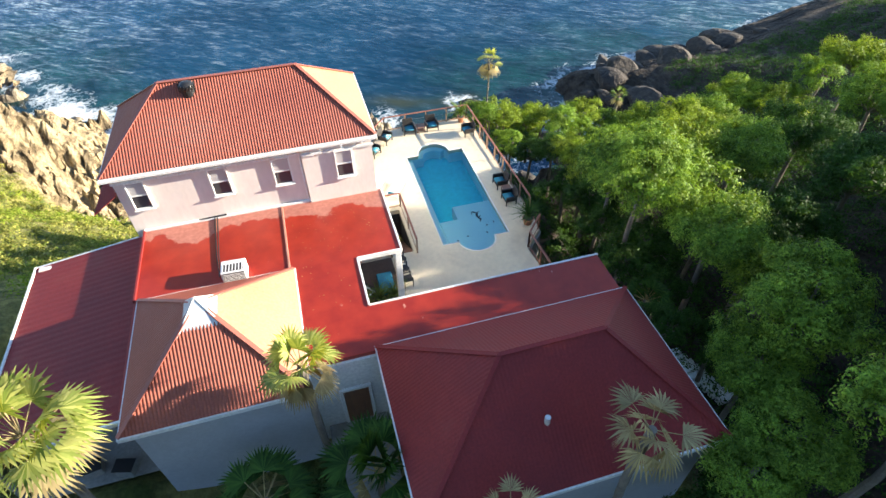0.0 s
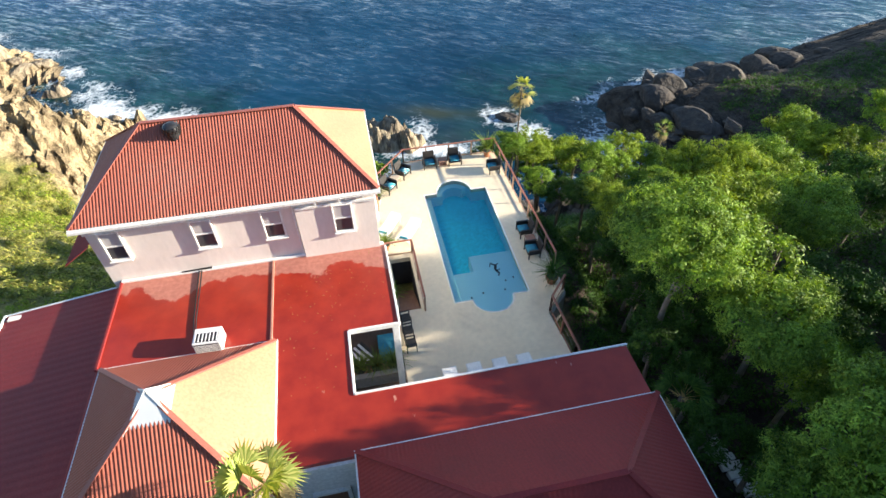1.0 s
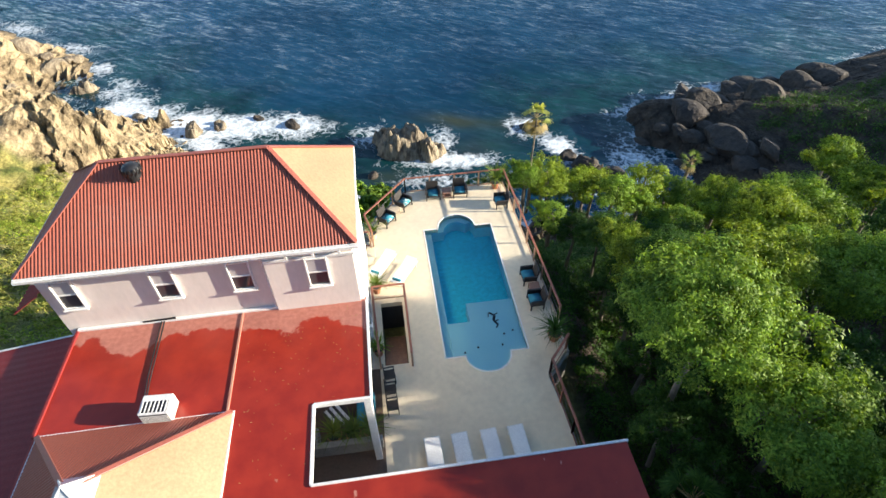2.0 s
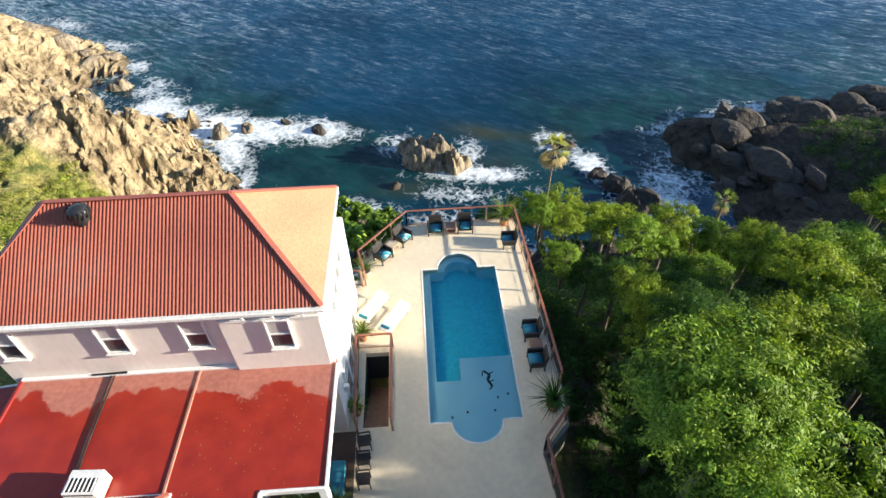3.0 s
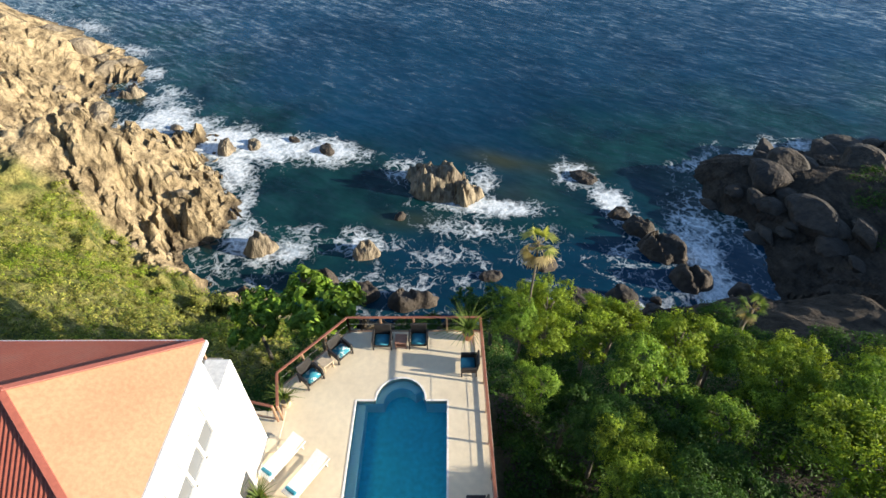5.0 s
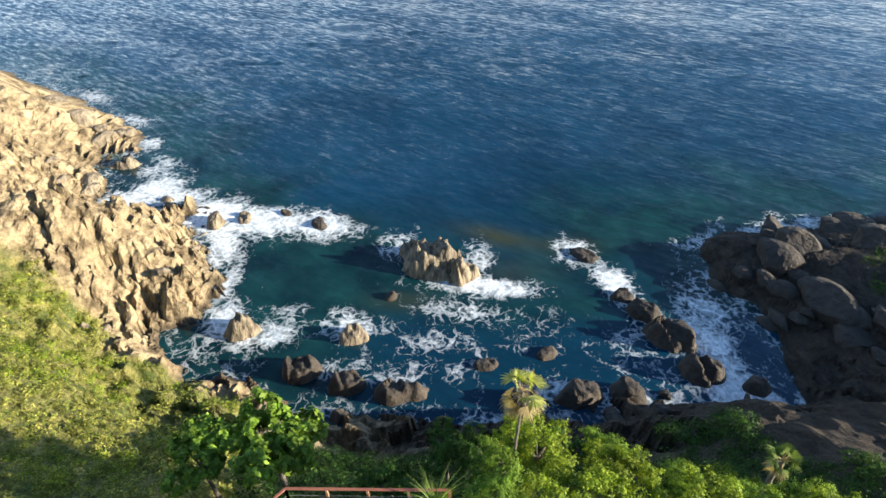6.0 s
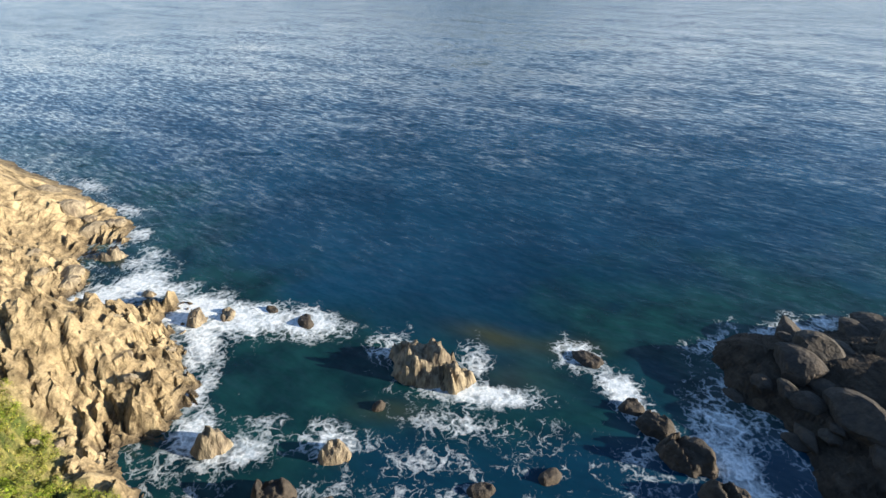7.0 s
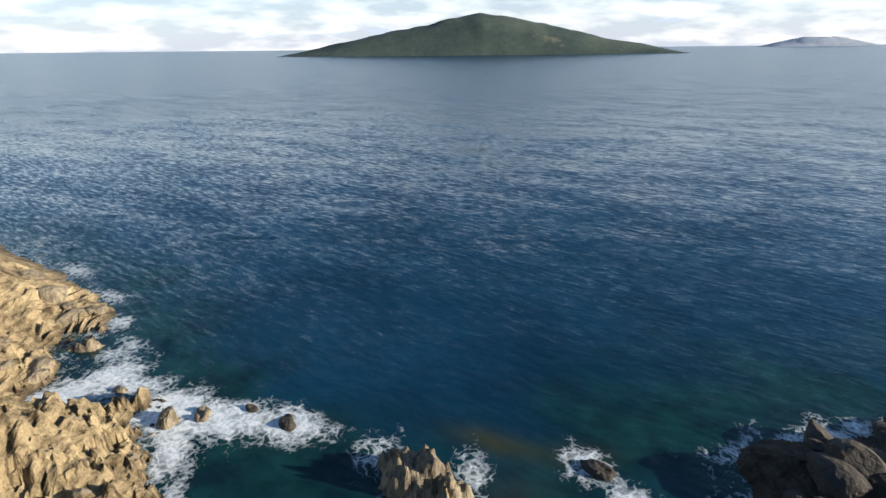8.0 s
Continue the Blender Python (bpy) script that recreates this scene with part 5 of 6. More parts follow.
BASE_R = (2.6, 2.4, 2.4, 1.5, 1.5, 1.6)
BASE_H = (3.1, 2.6, 3.0, 1.5, 1.6, 1.4)
used = set()


def plant(kind, x, y, top, radius, turn=0.0):
    """Stands a tree so that its crown tops out at that height."""
    k = radius / BASE_R[kind]
    z = top - BASE_H[kind] * 1.12 * k
    m = pose(x, y, z, 0, 0, turn)
    if kind not in used:
        used.add(kind)
        KIND[kind].matrix_basis = m @ Matrix.Diagonal((k, k, k, 1))
        return KIND[kind]
    ob = copy_thing(KIND[kind], m)
    ob.matrix_basis = m @ Matrix.Diagonal((k, k, k, 1))
    return ob


# the big trees beside the terrace, then the slope above and beyond
for row in ((0, 10.2, -2.6, 7.3, 3.5, 20), (1, 12.4, -0.6, 6.2, 2.7, 130), (0, 8.2, -4.3, 7.6, 2.3, 250), (2, 11.6, 2.4, 3.4, 2.3, 40),  (1, 11.2, 6.4, 0.9, 2.0, 60), (2, 14.2, 4.6, 1.6, 2.4, 300),
            (0, 18.2, 0.3, 4.8, 3.0, 80), (1, 18.8, 5.6, 2.6, 2.6, 220), (5, 15.6, 8.6, -0.3, 2.2, 15), (1, 19.0, 10.6, -0.4, 2.2, 330), (3, 22.0, 14.0, -3.6, 2.1, 45),
            (5, 12.6, 11.6, 0.2, 2.0, 100), (3, 10.8, 13.4, -0.4, 1.9, 200), (5, 7.2, 12.9, 0.2, 1.3, 290), (3, 9.3, 16.0, -1.3, 1.8, 120), (5, 7.4, 14.6, -0.2, 1.4, 0),
            (3, 15.4, 13.4, -0.9, 2.0, 250), (4, 9.2, 9.6, -0.8, 1.7, 30), (4, 8.4, 11.4, -1.0, 1.4, 210), (5, 18.0, 14.2, -2.4, 1.9, 140), (3, 25.0, 15.0, -6.6, 2.1, 80),
            (5, 28.5, 14.2, -6.2, 2.3, 190), (0, 23.5, 8.6, 1.0, 2.8, 10), (2, 24.5, 1.8, 4.0, 3.0, 60), (1, 28.5, 8.6, 1.2, 2.8, 270), (0, 31.0, 3.0, 4.8, 3.0, 130),
            (2, 15.2, -6.0, 5.0, 2.8, 310), (2, 21.0, -5.0, 6.2, 3.0, 10), (0, 27.0, -5.5, 7.5, 3.2, 160), (0, 12.0, -8.6, 4.2, 2.1, 280), (4, 7.0, -9.8, 3.3, 1.3, 70),
            (4, 9.3, -10.6, 2.6, 1.5, 190), (0, 8.4, -13.0, 5.4, 2.1, 50), (0, 9.8, -12.4, 7.6, 2.5, 240), (0, 6.9, -15.8, 5.8, 1.9, 120), (0, 14.6, -13.8, 11.2, 3.0, 20),
            (0, 18.5, -11.0, 10.4, 3.0, 210), (0, 5.2, -16.9, 5.3, 1.7, 330), (4, 3.5, -17.2, 4.4, 1.6, 30), (0, 9.0, -17.6, 9.2, 2.6, 100), (0, 12.8, -18.6, 10.0, 3.0, 290),
            (0, 23.0, -15.0, 12.0, 3.6, 50), (2, 31.0, -13.0, 12.5, 4.0, 150), (0, 18.5, -21.0, 12.5, 3.6, 260), (2, 37.0, -5.0, 12.0, 4.0, 350), (1, 36.0, 9.0, 3.5, 3.0, 80),
            (3, 33.0, 17.0, -3.6, 2.4, 20), (5, 36.5, 20.5, -5.0, 2.4, 130), (3, 31.5, 17.0, -9.0, 2.2, 230), (5, 40.5, 15.0, -1.5, 2.6, 330), (3, 13.0, 16.0, -2.6, 1.8, 0),
            (5, 16.8, 17.0, -5.2, 1.8, 90), (3, 20.5, 17.0, -6.9, 1.9, 180), (5, 25.5, 18.0, -9.5, 2.0, 270), (4, 10.6, 18.4, -4.5, 1.6, 60), (4, 6.2, 16.2, -1.8, 1.5, 150),
            # from (14.5, -19.5) to (20.0, -18.5): out-of-view trees added to shade the near roofs
            (0, 10.6, -7.0, 6.6, 2.6, 75), (1, 10.5, 4.0, 1.9, 1.9, 200), (2, 12.2, 3.2, 2.8, 2.0, 110), (2, 10.2, 7.8, 0.6, 1.7, 20), (3, 8.6, 18.0, -3.4, 1.6, 80), (4, 9.0, -1.2, 1.4, 1.6, 40), (4, 9.4, 1.4, 1.4, 1.6, 150), (4, 8.9, -3.6, 1.8, 1.5, 260), (5, 8.0, 10.2, -0.2, 1.4, 10), (3, 8.4, 12.6, 0.0, 1.4, 99), (5, 13.4, 18.0, -4.4, 1.7, 10), (2, 9.4, -0.6, 5.2, 2.1, 15), (0, 14.5, -19.5, 14.0, 3.4, 30), (2, 17.5, -17.0, 15.0, 3.5, 120), (0, 21.0, -22.0, 14.0, 3.6, 210), (2, 13.0, -23.5, 15.5, 3.6, 300), (0, 25.5, -18.0, 14.0, 3.6, 0),
            (2, 19.0, -25.5, 14.0, 3.6, 45), (0, 30.0, -23.0, 15.0, 3.6, 160), (2, 16.0, -16.4, 12.6, 3.3, 70), (2, 20.0, -18.5, 12.6, 3.3, 250),
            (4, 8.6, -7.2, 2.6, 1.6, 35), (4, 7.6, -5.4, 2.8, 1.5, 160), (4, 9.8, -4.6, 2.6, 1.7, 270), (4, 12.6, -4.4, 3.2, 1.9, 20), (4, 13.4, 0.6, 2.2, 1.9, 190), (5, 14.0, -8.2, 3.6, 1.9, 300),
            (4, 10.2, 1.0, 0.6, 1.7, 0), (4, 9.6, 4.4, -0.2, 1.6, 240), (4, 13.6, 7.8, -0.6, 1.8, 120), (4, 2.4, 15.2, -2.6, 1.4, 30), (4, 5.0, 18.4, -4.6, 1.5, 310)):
    plant(*row)

# sea-grape bush behind the house, big round leaves
grape = tree("bush", "large round-leaved bush below the terrace railing", "bush", 9, 3.0, 3.2, 9, 5200, 0.30, M_LEAF_A, -3.0, 0.85)
grape.matrix_basis = pose(-4.6, 19.0, -7.4, 0, 0, 15)
grape_b = copy_thing(grape, pose(-7.8, 17.6, -7.0, 0, 0, 140))
grape_b.matrix_basis = pose(-7.8, 17.6, -7.2, 0, 0, 140) @ Matrix.Diagonal((0.75, 0.75, 0.75, 1))


# low scrub that covers the slopes
def scatter(name, label, seed, count, x0, x1, y0, y1, keep, material, leaf, per, spread, kind_label="scrub"):
    rng = np.random.default_rng(seed)
    x, y = rng.uniform(x0, x1, count * 3), rng.uniform(y0, y1, count * 3)
    ok = keep(x, y)
    x, y = x[ok][:count], y[ok][:count]
    z = land(x, y)
    n = len(x)
    size = rng.uniform(0.5, 1.25, n)
    pick = np.repeat(np.arange(n), per)
    d = rng.normal(0, 1, (n * per, 3))
    d[:, 2] = np.abs(d[:, 2])
    d /= np.linalg.norm(d, axis=1, keepdims=True)
    r = rng.uniform(0.55, 1.0, n * per)[:, None]
    c = np.stack([x, y, z], 1)[pick] + d * r * (size[pick] * spread)[:, None] * np.array([1, 1, 0.75])
    v, f = leaf_quads(rng, c, d, leaf, 0.45)
    ob = mesh_part(name, v, f, material)
    return tagged(ob, label, kind_label, kind="stuff")


def slope_green(x, y):
    d = inland(x, y)
    e = (fractal(x * 0.16, y * 0.16, 4, 5) - 0.5) * 13
    return ((d + e > 11) | ((x < -15) & (y - 0.35 * np.maximum(0, -x - 36) < 50) & (d + e * 0.4 > 5))) & ((x < 30) | (d + e > 18)) & ((x > -48) | (d + e > 17)) & ((x > -20) | (y + e * 0.4 < 55))


scatter("scrub", "dry yellow-green scrub and grass on the slope", 12, 7500, -75, -8, 8, 85, lambda x, y: slope_green(x, y) & ~((x > -19.5) & (y < 10)), M_SCRUB, 0.22, 26, 0.6)
scatter("scrub", "low green bushes among the dry scrub", 13, 1500, -75, -7, 2, 80, lambda x, y: slope_green(x, y) & ~((x > -19.5) & (y < 9)) & (fractal(x * 0.14, y * 0.14, 3, 77) > 0.52), M_LEAF_B, 0.17, 60, 0.95)
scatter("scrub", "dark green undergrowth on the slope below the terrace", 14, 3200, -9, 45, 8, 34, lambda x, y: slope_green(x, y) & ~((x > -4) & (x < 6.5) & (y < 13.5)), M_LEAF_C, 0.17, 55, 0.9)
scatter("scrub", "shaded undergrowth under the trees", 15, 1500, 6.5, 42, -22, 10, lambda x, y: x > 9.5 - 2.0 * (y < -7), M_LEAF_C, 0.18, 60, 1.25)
# added growth: dark leaves stand in for shade on bare soil
scatter("scrub", "dark low growth added to darken the gap beside the terrace", 18, 420, 6.3, 9.8, -7, 9.5, lambda x, y: x > 6.3, M_LEAF_C, 0.13, 60, 0.55)
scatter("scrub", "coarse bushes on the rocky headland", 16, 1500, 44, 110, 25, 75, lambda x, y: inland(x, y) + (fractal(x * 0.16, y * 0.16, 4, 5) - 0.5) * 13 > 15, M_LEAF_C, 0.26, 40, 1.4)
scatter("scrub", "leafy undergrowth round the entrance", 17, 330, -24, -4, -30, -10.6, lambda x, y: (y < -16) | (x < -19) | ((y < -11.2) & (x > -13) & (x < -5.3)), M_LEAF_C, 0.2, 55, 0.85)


def fan_palm(name, label, seed, fronds, radius, trunk_high, blades=16, dead=4, fresh=M_PALM, girth=0.13):
    """A fan palm: a ringed trunk, stalks, and round fans of narrow blades."""
    rng = np.random.default_rng(seed)
    p = thing(name, label, "palm", (0, 0, -200))
    bm = bmesh.new()
    steps = 10
    for i in range(steps):
        a, b = -trunk_high * (1 - i / steps), -trunk_high * (1 - (i + 1) / steps)
        rod(bm, (0.03 * math.sin(i), 0.03 * math.cos(i), a), (0.03 * math.sin(i + 1), 0.03 * math.cos(i + 1), b), girth * 1.06, girth * 0.94, 9)
    part("trunk", bm, M_BARK, p)
    for i in range(fronds + dead):
        old = i >= fronds
        az = i * 2.399 + rng.uniform(-0.3, 0.3)
        el = rng.uniform(-1.2, -0.7) if old else rng.uniform(-0.3, 1.45)
        d = Vector((math.cos(az) * math.cos(el), math.sin(az) * math.cos(el), math.sin(el)))
        side = d.cross(Vector((0, 0, 1))).normalized()
        up = side.cross(d)
        hub = d * radius * 0.52
        verts, faces = [], []
        for k in range(blades):
            a = -1.5 + 3.0 * k / (blades - 1)
            w = d * math.cos(a) + side * math.sin(a)
            ln = radius * 0.54 * (0.72 + 0.28 * math.cos(a)) * rng.uniform(0.85, 1.1)
            mid = hub + w * ln * 0.55 + up * 0.02
            tip = hub + w * ln - Vector((0, 0, 1)) * ln * rng.uniform(0.1, 0.4)
            t = w.cross(up) * radius * 0.028
            q = [hub, mid + t, tip, mid - t]
            faces.append([len(verts) + j for j in range(4)])
            verts += [tuple(v) for v in q]
        mesh_part("frond", verts, faces, M_PALM_DRY if old else fresh, p, "dry drooping frond" if old else "")
        part("stalk", rod(bmesh.new(), (0, 0, -0.05), hub, 0.018, 0.012, 5), M_PALM_DRY, p)
    return p


def stand(ob, x, y, z, turn=0, k=1.0):
    ob.matrix_basis = pose(x, y, z, 0, 0, turn) @ Matrix.Diagonal((k, k, k, 1))
    return ob


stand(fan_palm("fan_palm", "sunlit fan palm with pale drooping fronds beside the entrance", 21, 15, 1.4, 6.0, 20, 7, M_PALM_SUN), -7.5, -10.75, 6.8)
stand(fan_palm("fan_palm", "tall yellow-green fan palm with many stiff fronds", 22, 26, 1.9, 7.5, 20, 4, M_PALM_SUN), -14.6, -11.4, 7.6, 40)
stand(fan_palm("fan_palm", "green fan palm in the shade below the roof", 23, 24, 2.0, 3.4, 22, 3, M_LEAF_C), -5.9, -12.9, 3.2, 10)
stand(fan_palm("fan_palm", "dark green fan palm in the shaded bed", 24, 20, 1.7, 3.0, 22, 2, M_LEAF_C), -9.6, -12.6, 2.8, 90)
stand(fan_palm("fan_palm", "grey-green fan palm with dry fronds against the roof", 25, 7, 1.4, 7.9, 14, 6, M_PALM_DRY), 0.9, -16.0, 8.0, 60)
stand(fan_palm("fan_palm", "small dry fan palm at the eave of the hip roof", 29, 6, 1.0, 5.4, 14, 4, M_PALM_DRY), -2.7, -16.1, 5.6, 20)
stand(fan_palm("fan_palm", "small fan palm with a slim trunk above the shore", 26, 9, 1.2, 8.0, 16, 9, M_PALM_SUN, 0.06), 8.15, 15.8, 2.3, 30)
stand(fan_palm("fan_palm", "small pale palm among the shrubs", 27, 14, 0.9, 3.0, 14, 4), 20.0, 15.8, -2.4, 0)
stand(fan_palm("fan_palm", "shaded fan palm by the corner of the roof", 28, 16, 1.2, 4.0, 16, 2, M_LEAF_C), 7.0, -8.2, 2.2, 0)


def potted(name, label, at, pot_mat, seed, blades, length, material, pot=0.24):
    """A pot with arching strap leaves."""
    rng = np.random.default_rng(seed)
    p = thing(name, label, "potted plant", at)
    bm = bmesh.new()
    rod(bm, (0, 0, 0), (0, 0, 0.38), pot * 0.7, pot, 18)
    rod(bm, (0, 0, 0.38), (0, 0, 0.43), pot * 1.12, pot * 1.12, 18)
    part("pot", bm, pot_mat, p)
    part("soil", rod(bmesh.new(), (0, 0, 0.43), (0, 0, 0.436), pot * 0.95, pot * 0.95, 16), M_DARK, p)
    verts, faces = [], []
    for i in range(blades):
        az, lean = rng.uniform(0, 6.28), rng.uniform(0.25, 1.2)
        ln = length * rng.uniform(0.6, 1.15)
        out = Vector((math.cos(az), math.sin(az), 0))
        side = Vector((-math.sin(az), math.cos(az), 0)) * 0.028
        prev = None
        for k in range(4):
            t = k / 3
            c = Vector((0, 0, 0.43)) + out * ln * lean * t * t * 0.8 + out * ln * 0.2 * t + Vector((0, 0, ln * (t - 0.55 * lean * t * t)))
            wv = side * (1 - t * 0.85)
            cur = (tuple(c - wv), tuple(c + wv))
            if prev:
                n = len(verts)
                verts += [prev[0], prev[1], cur[1], cur[0]]
                faces.append([n, n + 1, n + 2, n + 3])
            prev = cur
    mesh_part("leaves", verts, faces, material, p)
    return p


potted("potted_plant", "spiky green plant in a cream pot by the railing", (-2.85, 8.55, 0), M_POT, 31, 60, 0.85, M_PALM)
potted("potted_plant", "arching yellow-green palm in a pot in the terrace corner", (4.75, 11.95, 0), M_TERRA, 32, 110, 1.5, M_PALM)
potted("potted_plant", "bushy dark green plant at the terrace edge", (5.1, 0.35, 0), M_TERRA, 33, 150, 1.2, M_LEAF_C, 0.3)
potted("potted_plant", "fern in a terracotta pot beside the stair", (-2.85, 4.5, 0), M_TERRA, 34, 90, 0.8, M_PALM)
patio_plant = potted("potted_plant", "leafy plant in the patio planter", (-4.9, -3.2, 0.012), M_TERRA, 35, 120, 0.9, M_PALM, 0.28)
copy_thing(patio_plant, pose(-4.15, -3.25, 0.012, 0, 0, 70))
copy_thing(patio_plant, pose(-3.45, -3.2, 0.012, 0, 0, 160))
potted("potted_plant", "leafy plant under the roof edge", (-2.95, 0.7, 0), M_TERRA, 36, 90, 0.8, M_LEAF_A)


# ---- shore rocks ----
def rock_mesh(seed, tall, planes=10, rough=0.05, deep=0.36):
    """An angular block: a ball cut back by random planes, then weathered."""
    rng = np.random.default_rng(seed)
    bm = bmesh.new()
    bmesh.ops.create_icosphere(bm, subdivisions=4, radius=1.0)
    n = rng.normal(0, 1, (planes, 3)) * np.array([1.5, 1.0, 0.6])
    n /= np.linalg.norm(n, axis=1, keepdims=True)
    cut = rng.uniform(deep, 0.85, planes)
    for v in bm.verts:
        d = np.array(v.co.normalized())
        k = n @ d
        r = min(1.0, float(np.min(np.where(k > 0.05, cut / np.maximum(k, 0.05), 9))))
        p = Vector(d * r)
        crack = noise.fractal(Vector((p.x * 3.2 + seed, p.y * 3.2, p.z * 0.9)), 0.7, 2.2, 4)
        p *= 1 + rough * crack
        v.co = Vector((p.x, p.y, p.z * tall))
    me = bpy.data.meshes.new("rock")
    bm.normal_update()
    bm.to_mesh(me)
    bm.free()
    me.materials.append(M_ROCK)
    return me


ROCKS = [rock_mesh(100 + i, (1.1, 1.5, 0.8, 1.3, 0.7, 1.8, 1.0, 0.6)[i], 8 + i, 0.05 + 0.015 * (i % 3)) for i in range(8)] + [rock_mesh(140 + i, 1.0, 7, 0.035, 0.62) for i in range(4)]
ROUND = (8, 12)
DARK_ROCKS = []
for me in ROCKS:
    d = me.copy()
    d.materials.clear()
    d.materials.append(M_ROCK_SHADE_WET)
    DARK_ROCKS.append(d)


def rock(shape, x, y, z, size, stretch=(1, 1, 1), turn=0, lean=0, dark=False, label="", group="shore rocks"):
    r = new("rock", (DARK_ROCKS if dark else ROCKS)[shape])
    r.matrix_basis = pose(x, y, z, lean, lean * 0.5, turn) @ Matrix.Diagonal((size * stretch[0], size * stretch[1], size * stretch[2], 1))
    return tagged(r, label or ("dark wet boulder on the shore" if dark else "tan weathered boulder on the shore"), "rock", group)


def outcrop(x, y, rx, ry, high, turn, seed, dark=False, label="", group="rocks in the surf", blade=1.0):
    """A craggy rock that rises from the water: tilted upright slabs over a low mound."""
    pitch = 0.22 if max(rx, ry) < 5 else 0.3
    us, vs = np.arange(-rx * 1.3, rx * 1.3, pitch), np.arange(-ry * 1.3, ry * 1.3, pitch)
    u, v = np.meshgrid(us, vs)
    c, n = math.cos(radians(turn)), math.sin(radians(turn))
    wx, wy = x + u * c - v * n, y + u * n + v * c
    r = np.hypot(u / rx, v / ry) + (fractal(wx * 0.35, wy * 0.35, 3, seed) - 0.5) * 0.7
    body = 1 - step(r, 0.35, 1.05)
    crag = blocks(wx, wy, 1.5, 2.6, -58, seed + 3) * 2.4 + blocks(wx, wy, 0.7, 2.4, -50, seed + 6) * 0.9
    z = -1.6 + body * (high + 1.6 + crag * blade * min(1.0, high / 2.5)) - 3.0 * step(r, 1.0, 1.4)
    idx = np.arange(u.size).reshape(u.shape)
    faces = np.stack([idx[:-1, :-1], idx[:-1, 1:], idx[1:, 1:], idx[1:, :-1]], -1).reshape(-1, 4)
    ok = (np.hypot(u / rx, v / ry) < 1.25).ravel()
    faces = faces[ok[faces].any(1)]
    ob = mesh_part("rock", np.stack([(wx - x).ravel(), (wy - y).ravel(), z.ravel()], -1), faces, M_ROCK_SHADE_WET if dark else M_ROCK)
    ob.matrix_basis = pose(x, y, SEA)
    return tagged(ob, label or ("dark wet rock in the shaded surf" if dark else "tan craggy rock washed by foam"), "rock", group)


outcrop(0.9, 68.3, 6.2, 4.6, 3.6, -18, 300, label="upright blades of tan rock standing in the bay", blade=0.85)
outcrop(6.2, 66.0, 3.0, 2.6, 2.4, -10, 310, label="lower shoulder of tan rock beside the stack")
for i, (x, y, rx, ry, h) in enumerate(((-23.5, 53.8, 3.2, 2.6, 1.9), (-8.5, 52.3, 3.2, 2.2, 1.7), (-4.0, 60.5, 2.6, 1.6, 0.7), (-36.0, 79.0, 2.8, 2.2, 1.5), (-31.5, 81.0, 2.6, 1.8, 0.9), (-18.5, 79.5, 3.6, 2.2, 0.7), (-24.5, 82.5, 3.0, 1.8, 0.5), (-47.5, 86.5, 2.6, 1.6, 0.8), (-61.5, 100.0, 4.0, 2.6, 1.6))):
    outcrop(x, y, rx, ry, h, 25 * i, 320 + 7 * i, i in (2, 5, 6))
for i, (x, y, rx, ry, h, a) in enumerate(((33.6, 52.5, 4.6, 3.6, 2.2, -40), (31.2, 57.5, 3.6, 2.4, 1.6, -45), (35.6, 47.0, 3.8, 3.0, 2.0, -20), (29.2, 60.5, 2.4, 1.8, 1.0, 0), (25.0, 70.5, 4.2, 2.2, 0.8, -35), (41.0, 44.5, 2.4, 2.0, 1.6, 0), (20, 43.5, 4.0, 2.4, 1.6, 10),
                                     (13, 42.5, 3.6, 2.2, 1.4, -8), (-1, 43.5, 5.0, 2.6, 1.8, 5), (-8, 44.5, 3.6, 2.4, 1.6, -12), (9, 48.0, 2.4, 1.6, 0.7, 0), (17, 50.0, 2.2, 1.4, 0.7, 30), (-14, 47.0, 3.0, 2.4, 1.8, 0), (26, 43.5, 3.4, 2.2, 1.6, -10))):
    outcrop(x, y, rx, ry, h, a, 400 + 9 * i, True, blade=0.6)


def strew(seed, count, x0, x1, y0, y1, lo, hi, smallest, largest, dark, label, group, tall=(0.8, 1.7), grain=None, shapes=(0, 8)):
    """Boulders along a band of the shore."""
    rng = np.random.default_rng(seed)
    made = 0
    for _ in range(count * 30):
        x, y = rng.uniform(x0, x1), rng.uniform(y0, y1)
        d = float(inland(np.array([x]), np.array([y]))[0])
        if lo < d < hi and made < count:
            s = smallest + (largest - smallest) * rng.uniform(0, 1) ** 2
            z = max(float(land(np.array([x]), np.array([y]))[0]), SEA - 0.3) - 0.15 * s
            rock(int(rng.integers(*shapes)), x, y, z, s, (rng.uniform(0.6, 0.95), rng.uniform(0.9, 1.5), rng.uniform(*tall)), rng.uniform(0, 360) if grain is None else grain + rng.uniform(-22, 22), rng.uniform(-14, 14), dark, label, group)
            made += 1


strew(201, 16, -46, -24, 48, 84, -1.0, 7, 0.5, 1.6, False, "tan craggy slab of shore rock", "crags below the slope", (0.5, 0.9), -52)
strew(202, 16, -100, -56, 76, 150, -0.5, 9, 1.2, 4.2, False, "rounded tan boulder on the far point", "boulders on the far point", (0.5, 0.8), -30, ROUND)
strew(203, 44, 42, 100, 44, 92, -1, 12, 1.4, 4.6, True, "rounded headland boulder in a shade-darkened colour", "boulders on the headland", (0.5, 0.85), 15, ROUND)
strew(204, 14, -18, 42, 34, 46, -1.5, 6, 0.8, 2.2, True, "boulder under the cliff in a shade-darkened colour", "boulders under the cliff", (0.6, 1.1))


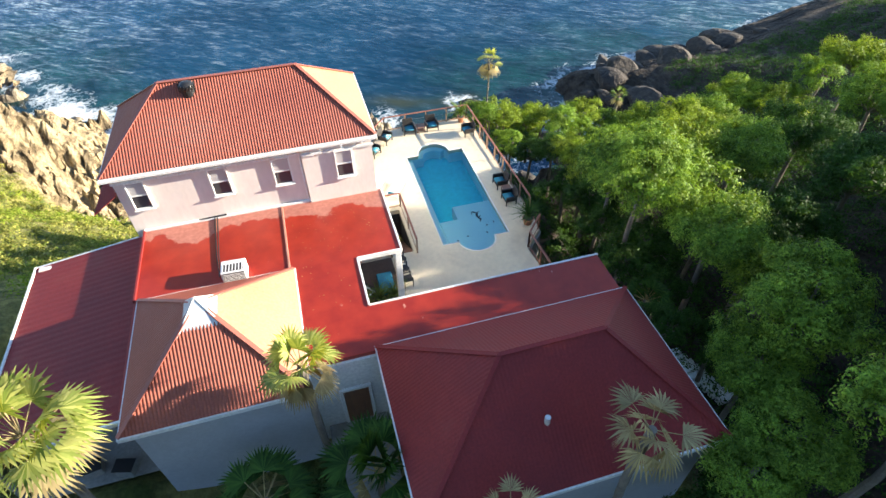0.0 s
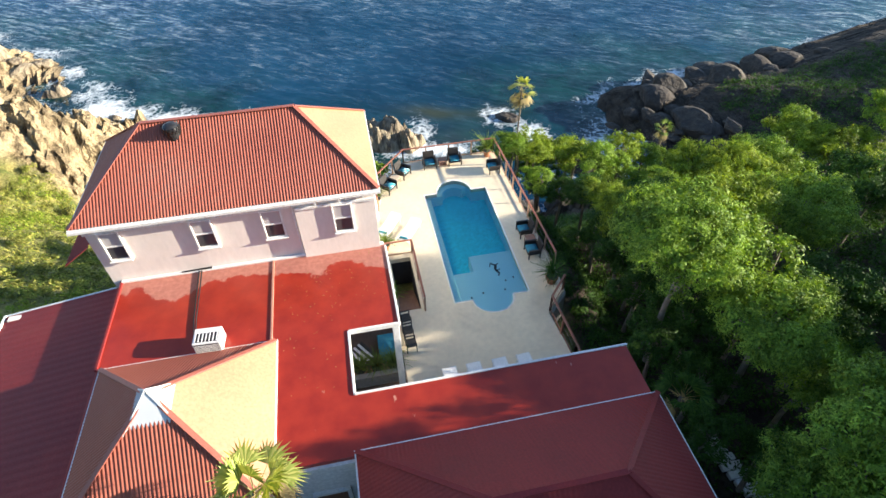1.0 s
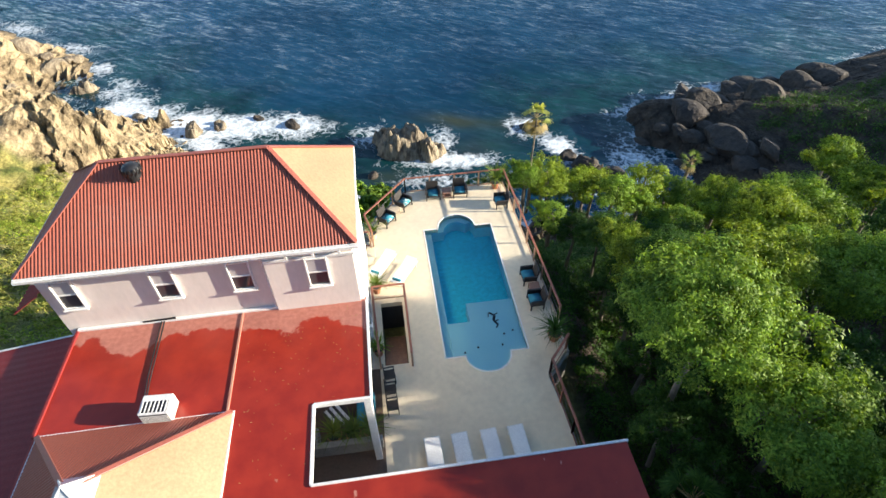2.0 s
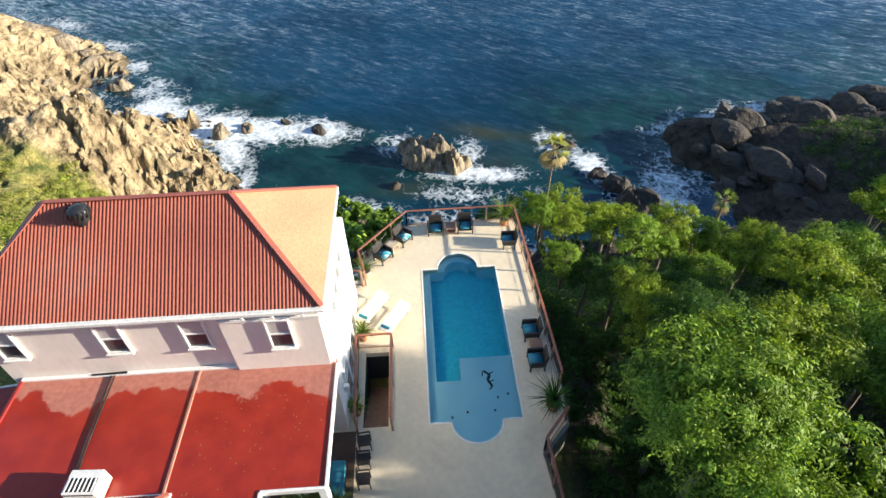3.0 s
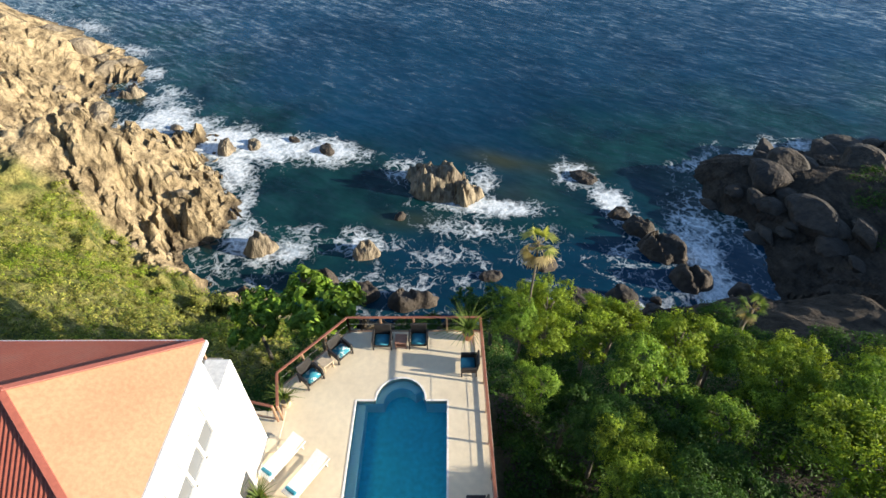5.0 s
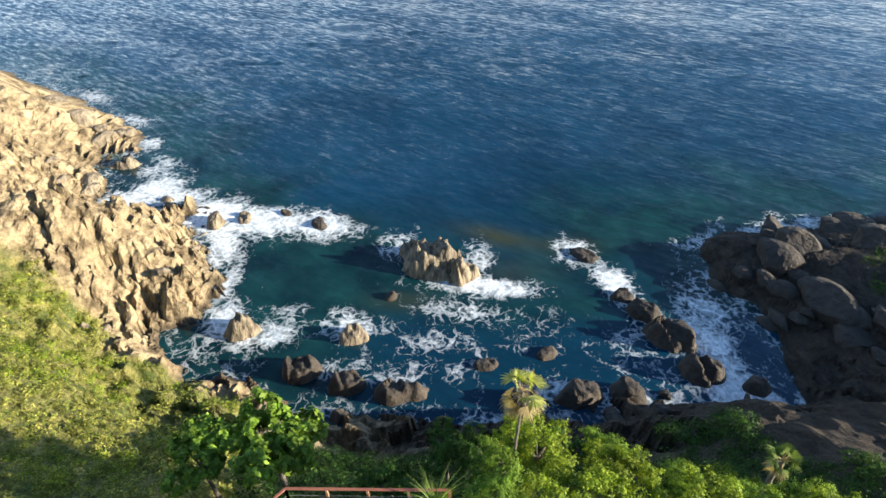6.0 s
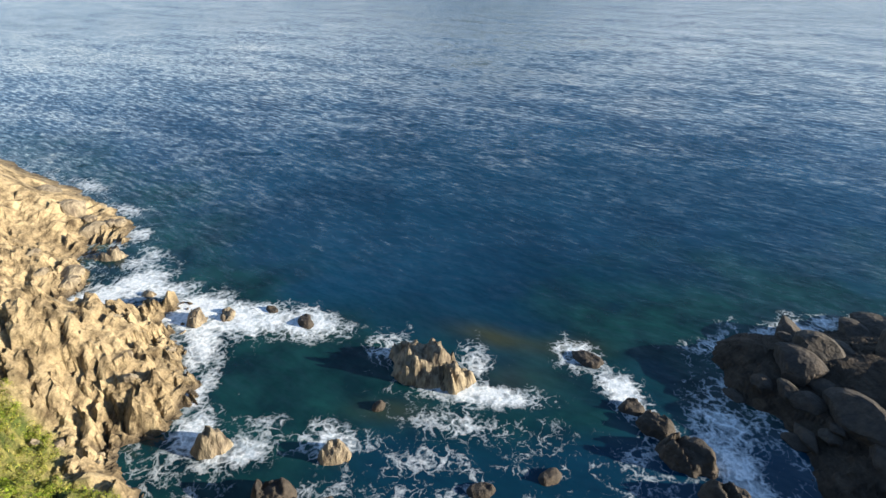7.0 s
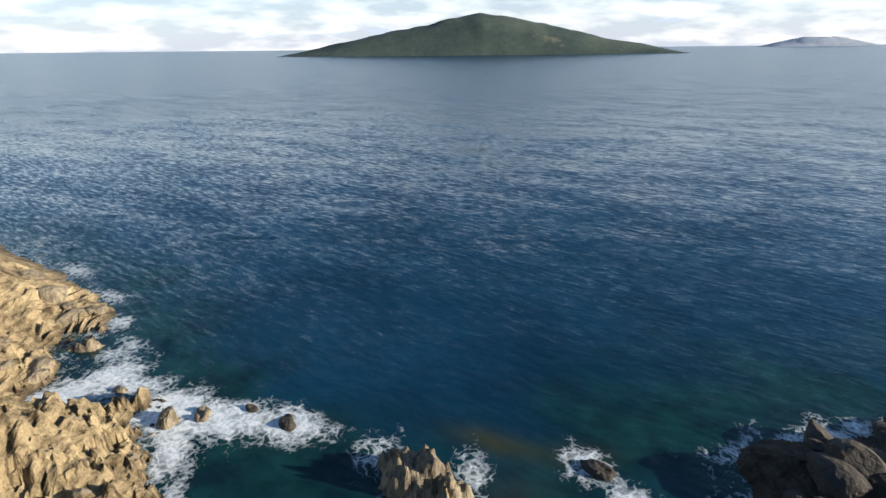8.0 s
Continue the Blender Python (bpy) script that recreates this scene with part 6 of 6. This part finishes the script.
# ---- entrance side: small things ----
yard = part("entrance_paving", boxes((-7.4, -13.0, 0.5, -5.1, -9.3, 0.56), (-18.2, -9.2, 0.42, -13.4, -5.7, 0.48)), M_CONC)
tagged(yard, "grey concrete paving in front of the entrance", "pavement", kind="structure")
low = thing("garden_wall", "low white garden wall by the side wing", "wall", (-15.9, -12.4, 0.3), 25)
part("wall_body", boxes((-1.6, -0.12, 0, 1.6, 0.12, 1.2), bevel=0.02), M_WALL_WHITE, low)
part("wall_cap", boxes((-1.68, -0.18, 1.2, 1.68, 0.18, 1.28), bevel=0.02), M_WHITE, low)
for x, y, a in ((-16.2, -8.6, 10), (-15.0, -8.9, -15)):
    c = thing("storage_crate", "grey plastic crate standing under the side roof", "crate", (x, y, 0.48), a, "crates under the side roof")
    part("crate_body", boxes((-0.35, -0.25, 0, 0.35, 0.25, 0.42), bevel=0.02), M_CONC, c)
    part("crate_lid", boxes((-0.37, -0.27, 0.42, 0.37, 0.27, 0.46), bevel=0.01), M_BLACK, c)
path = thing("garden_steps", "pale stone steps climbing the shaded slope", "steps")
for i in range(9):
    x, y = 10.6 + 0.1 * i, -7.6 - 0.42 * i
    z = float(land(np.array([x]), np.array([y]))[0])
    part("step", boxes((x - 0.5, y - 0.17, z - 0.12, x + 0.5, y + 0.17, z + 0.16 + 0.02 * i), bevel=0.02), M_WALL_WHITE, path)

# eave shadow board and roof brackets along the front of the house
for i in range(12):
    x = -13.9 + i * 0.93
    y = HY0 - (0.22 if x > -6.4 else 0)
    part("bracket", boxes((x - 0.04, y - 0.2, 7.36, x + 0.04, y, 7.47)), M_WHITE, house)
# patches of fallen leaves on the flat roofs
rng_l = np.random.default_rng(77)
n_l = 110
c_l = np.stack([rng_l.uniform(-7.4, -3.3, n_l), rng_l.uniform(-6.8, -0.2, n_l), np.full(n_l, FZ + 0.012)], 1)
c_l = c_l[~((c_l[:, 0] > -5.0) & (c_l[:, 1] < -4.3))]
v_l, f_l = leaf_quads(rng_l, c_l, np.tile([0, 0, 4.0], (len(c_l), 1)), 0.05, 0.5, 0.0, 0.2)
litter = mesh_part("leaf_litter", v_l, f_l, M_PALM_DRY)
tagged(litter, "scattered dry leaves on the flat red roof", "leaf litter", kind="stuff")
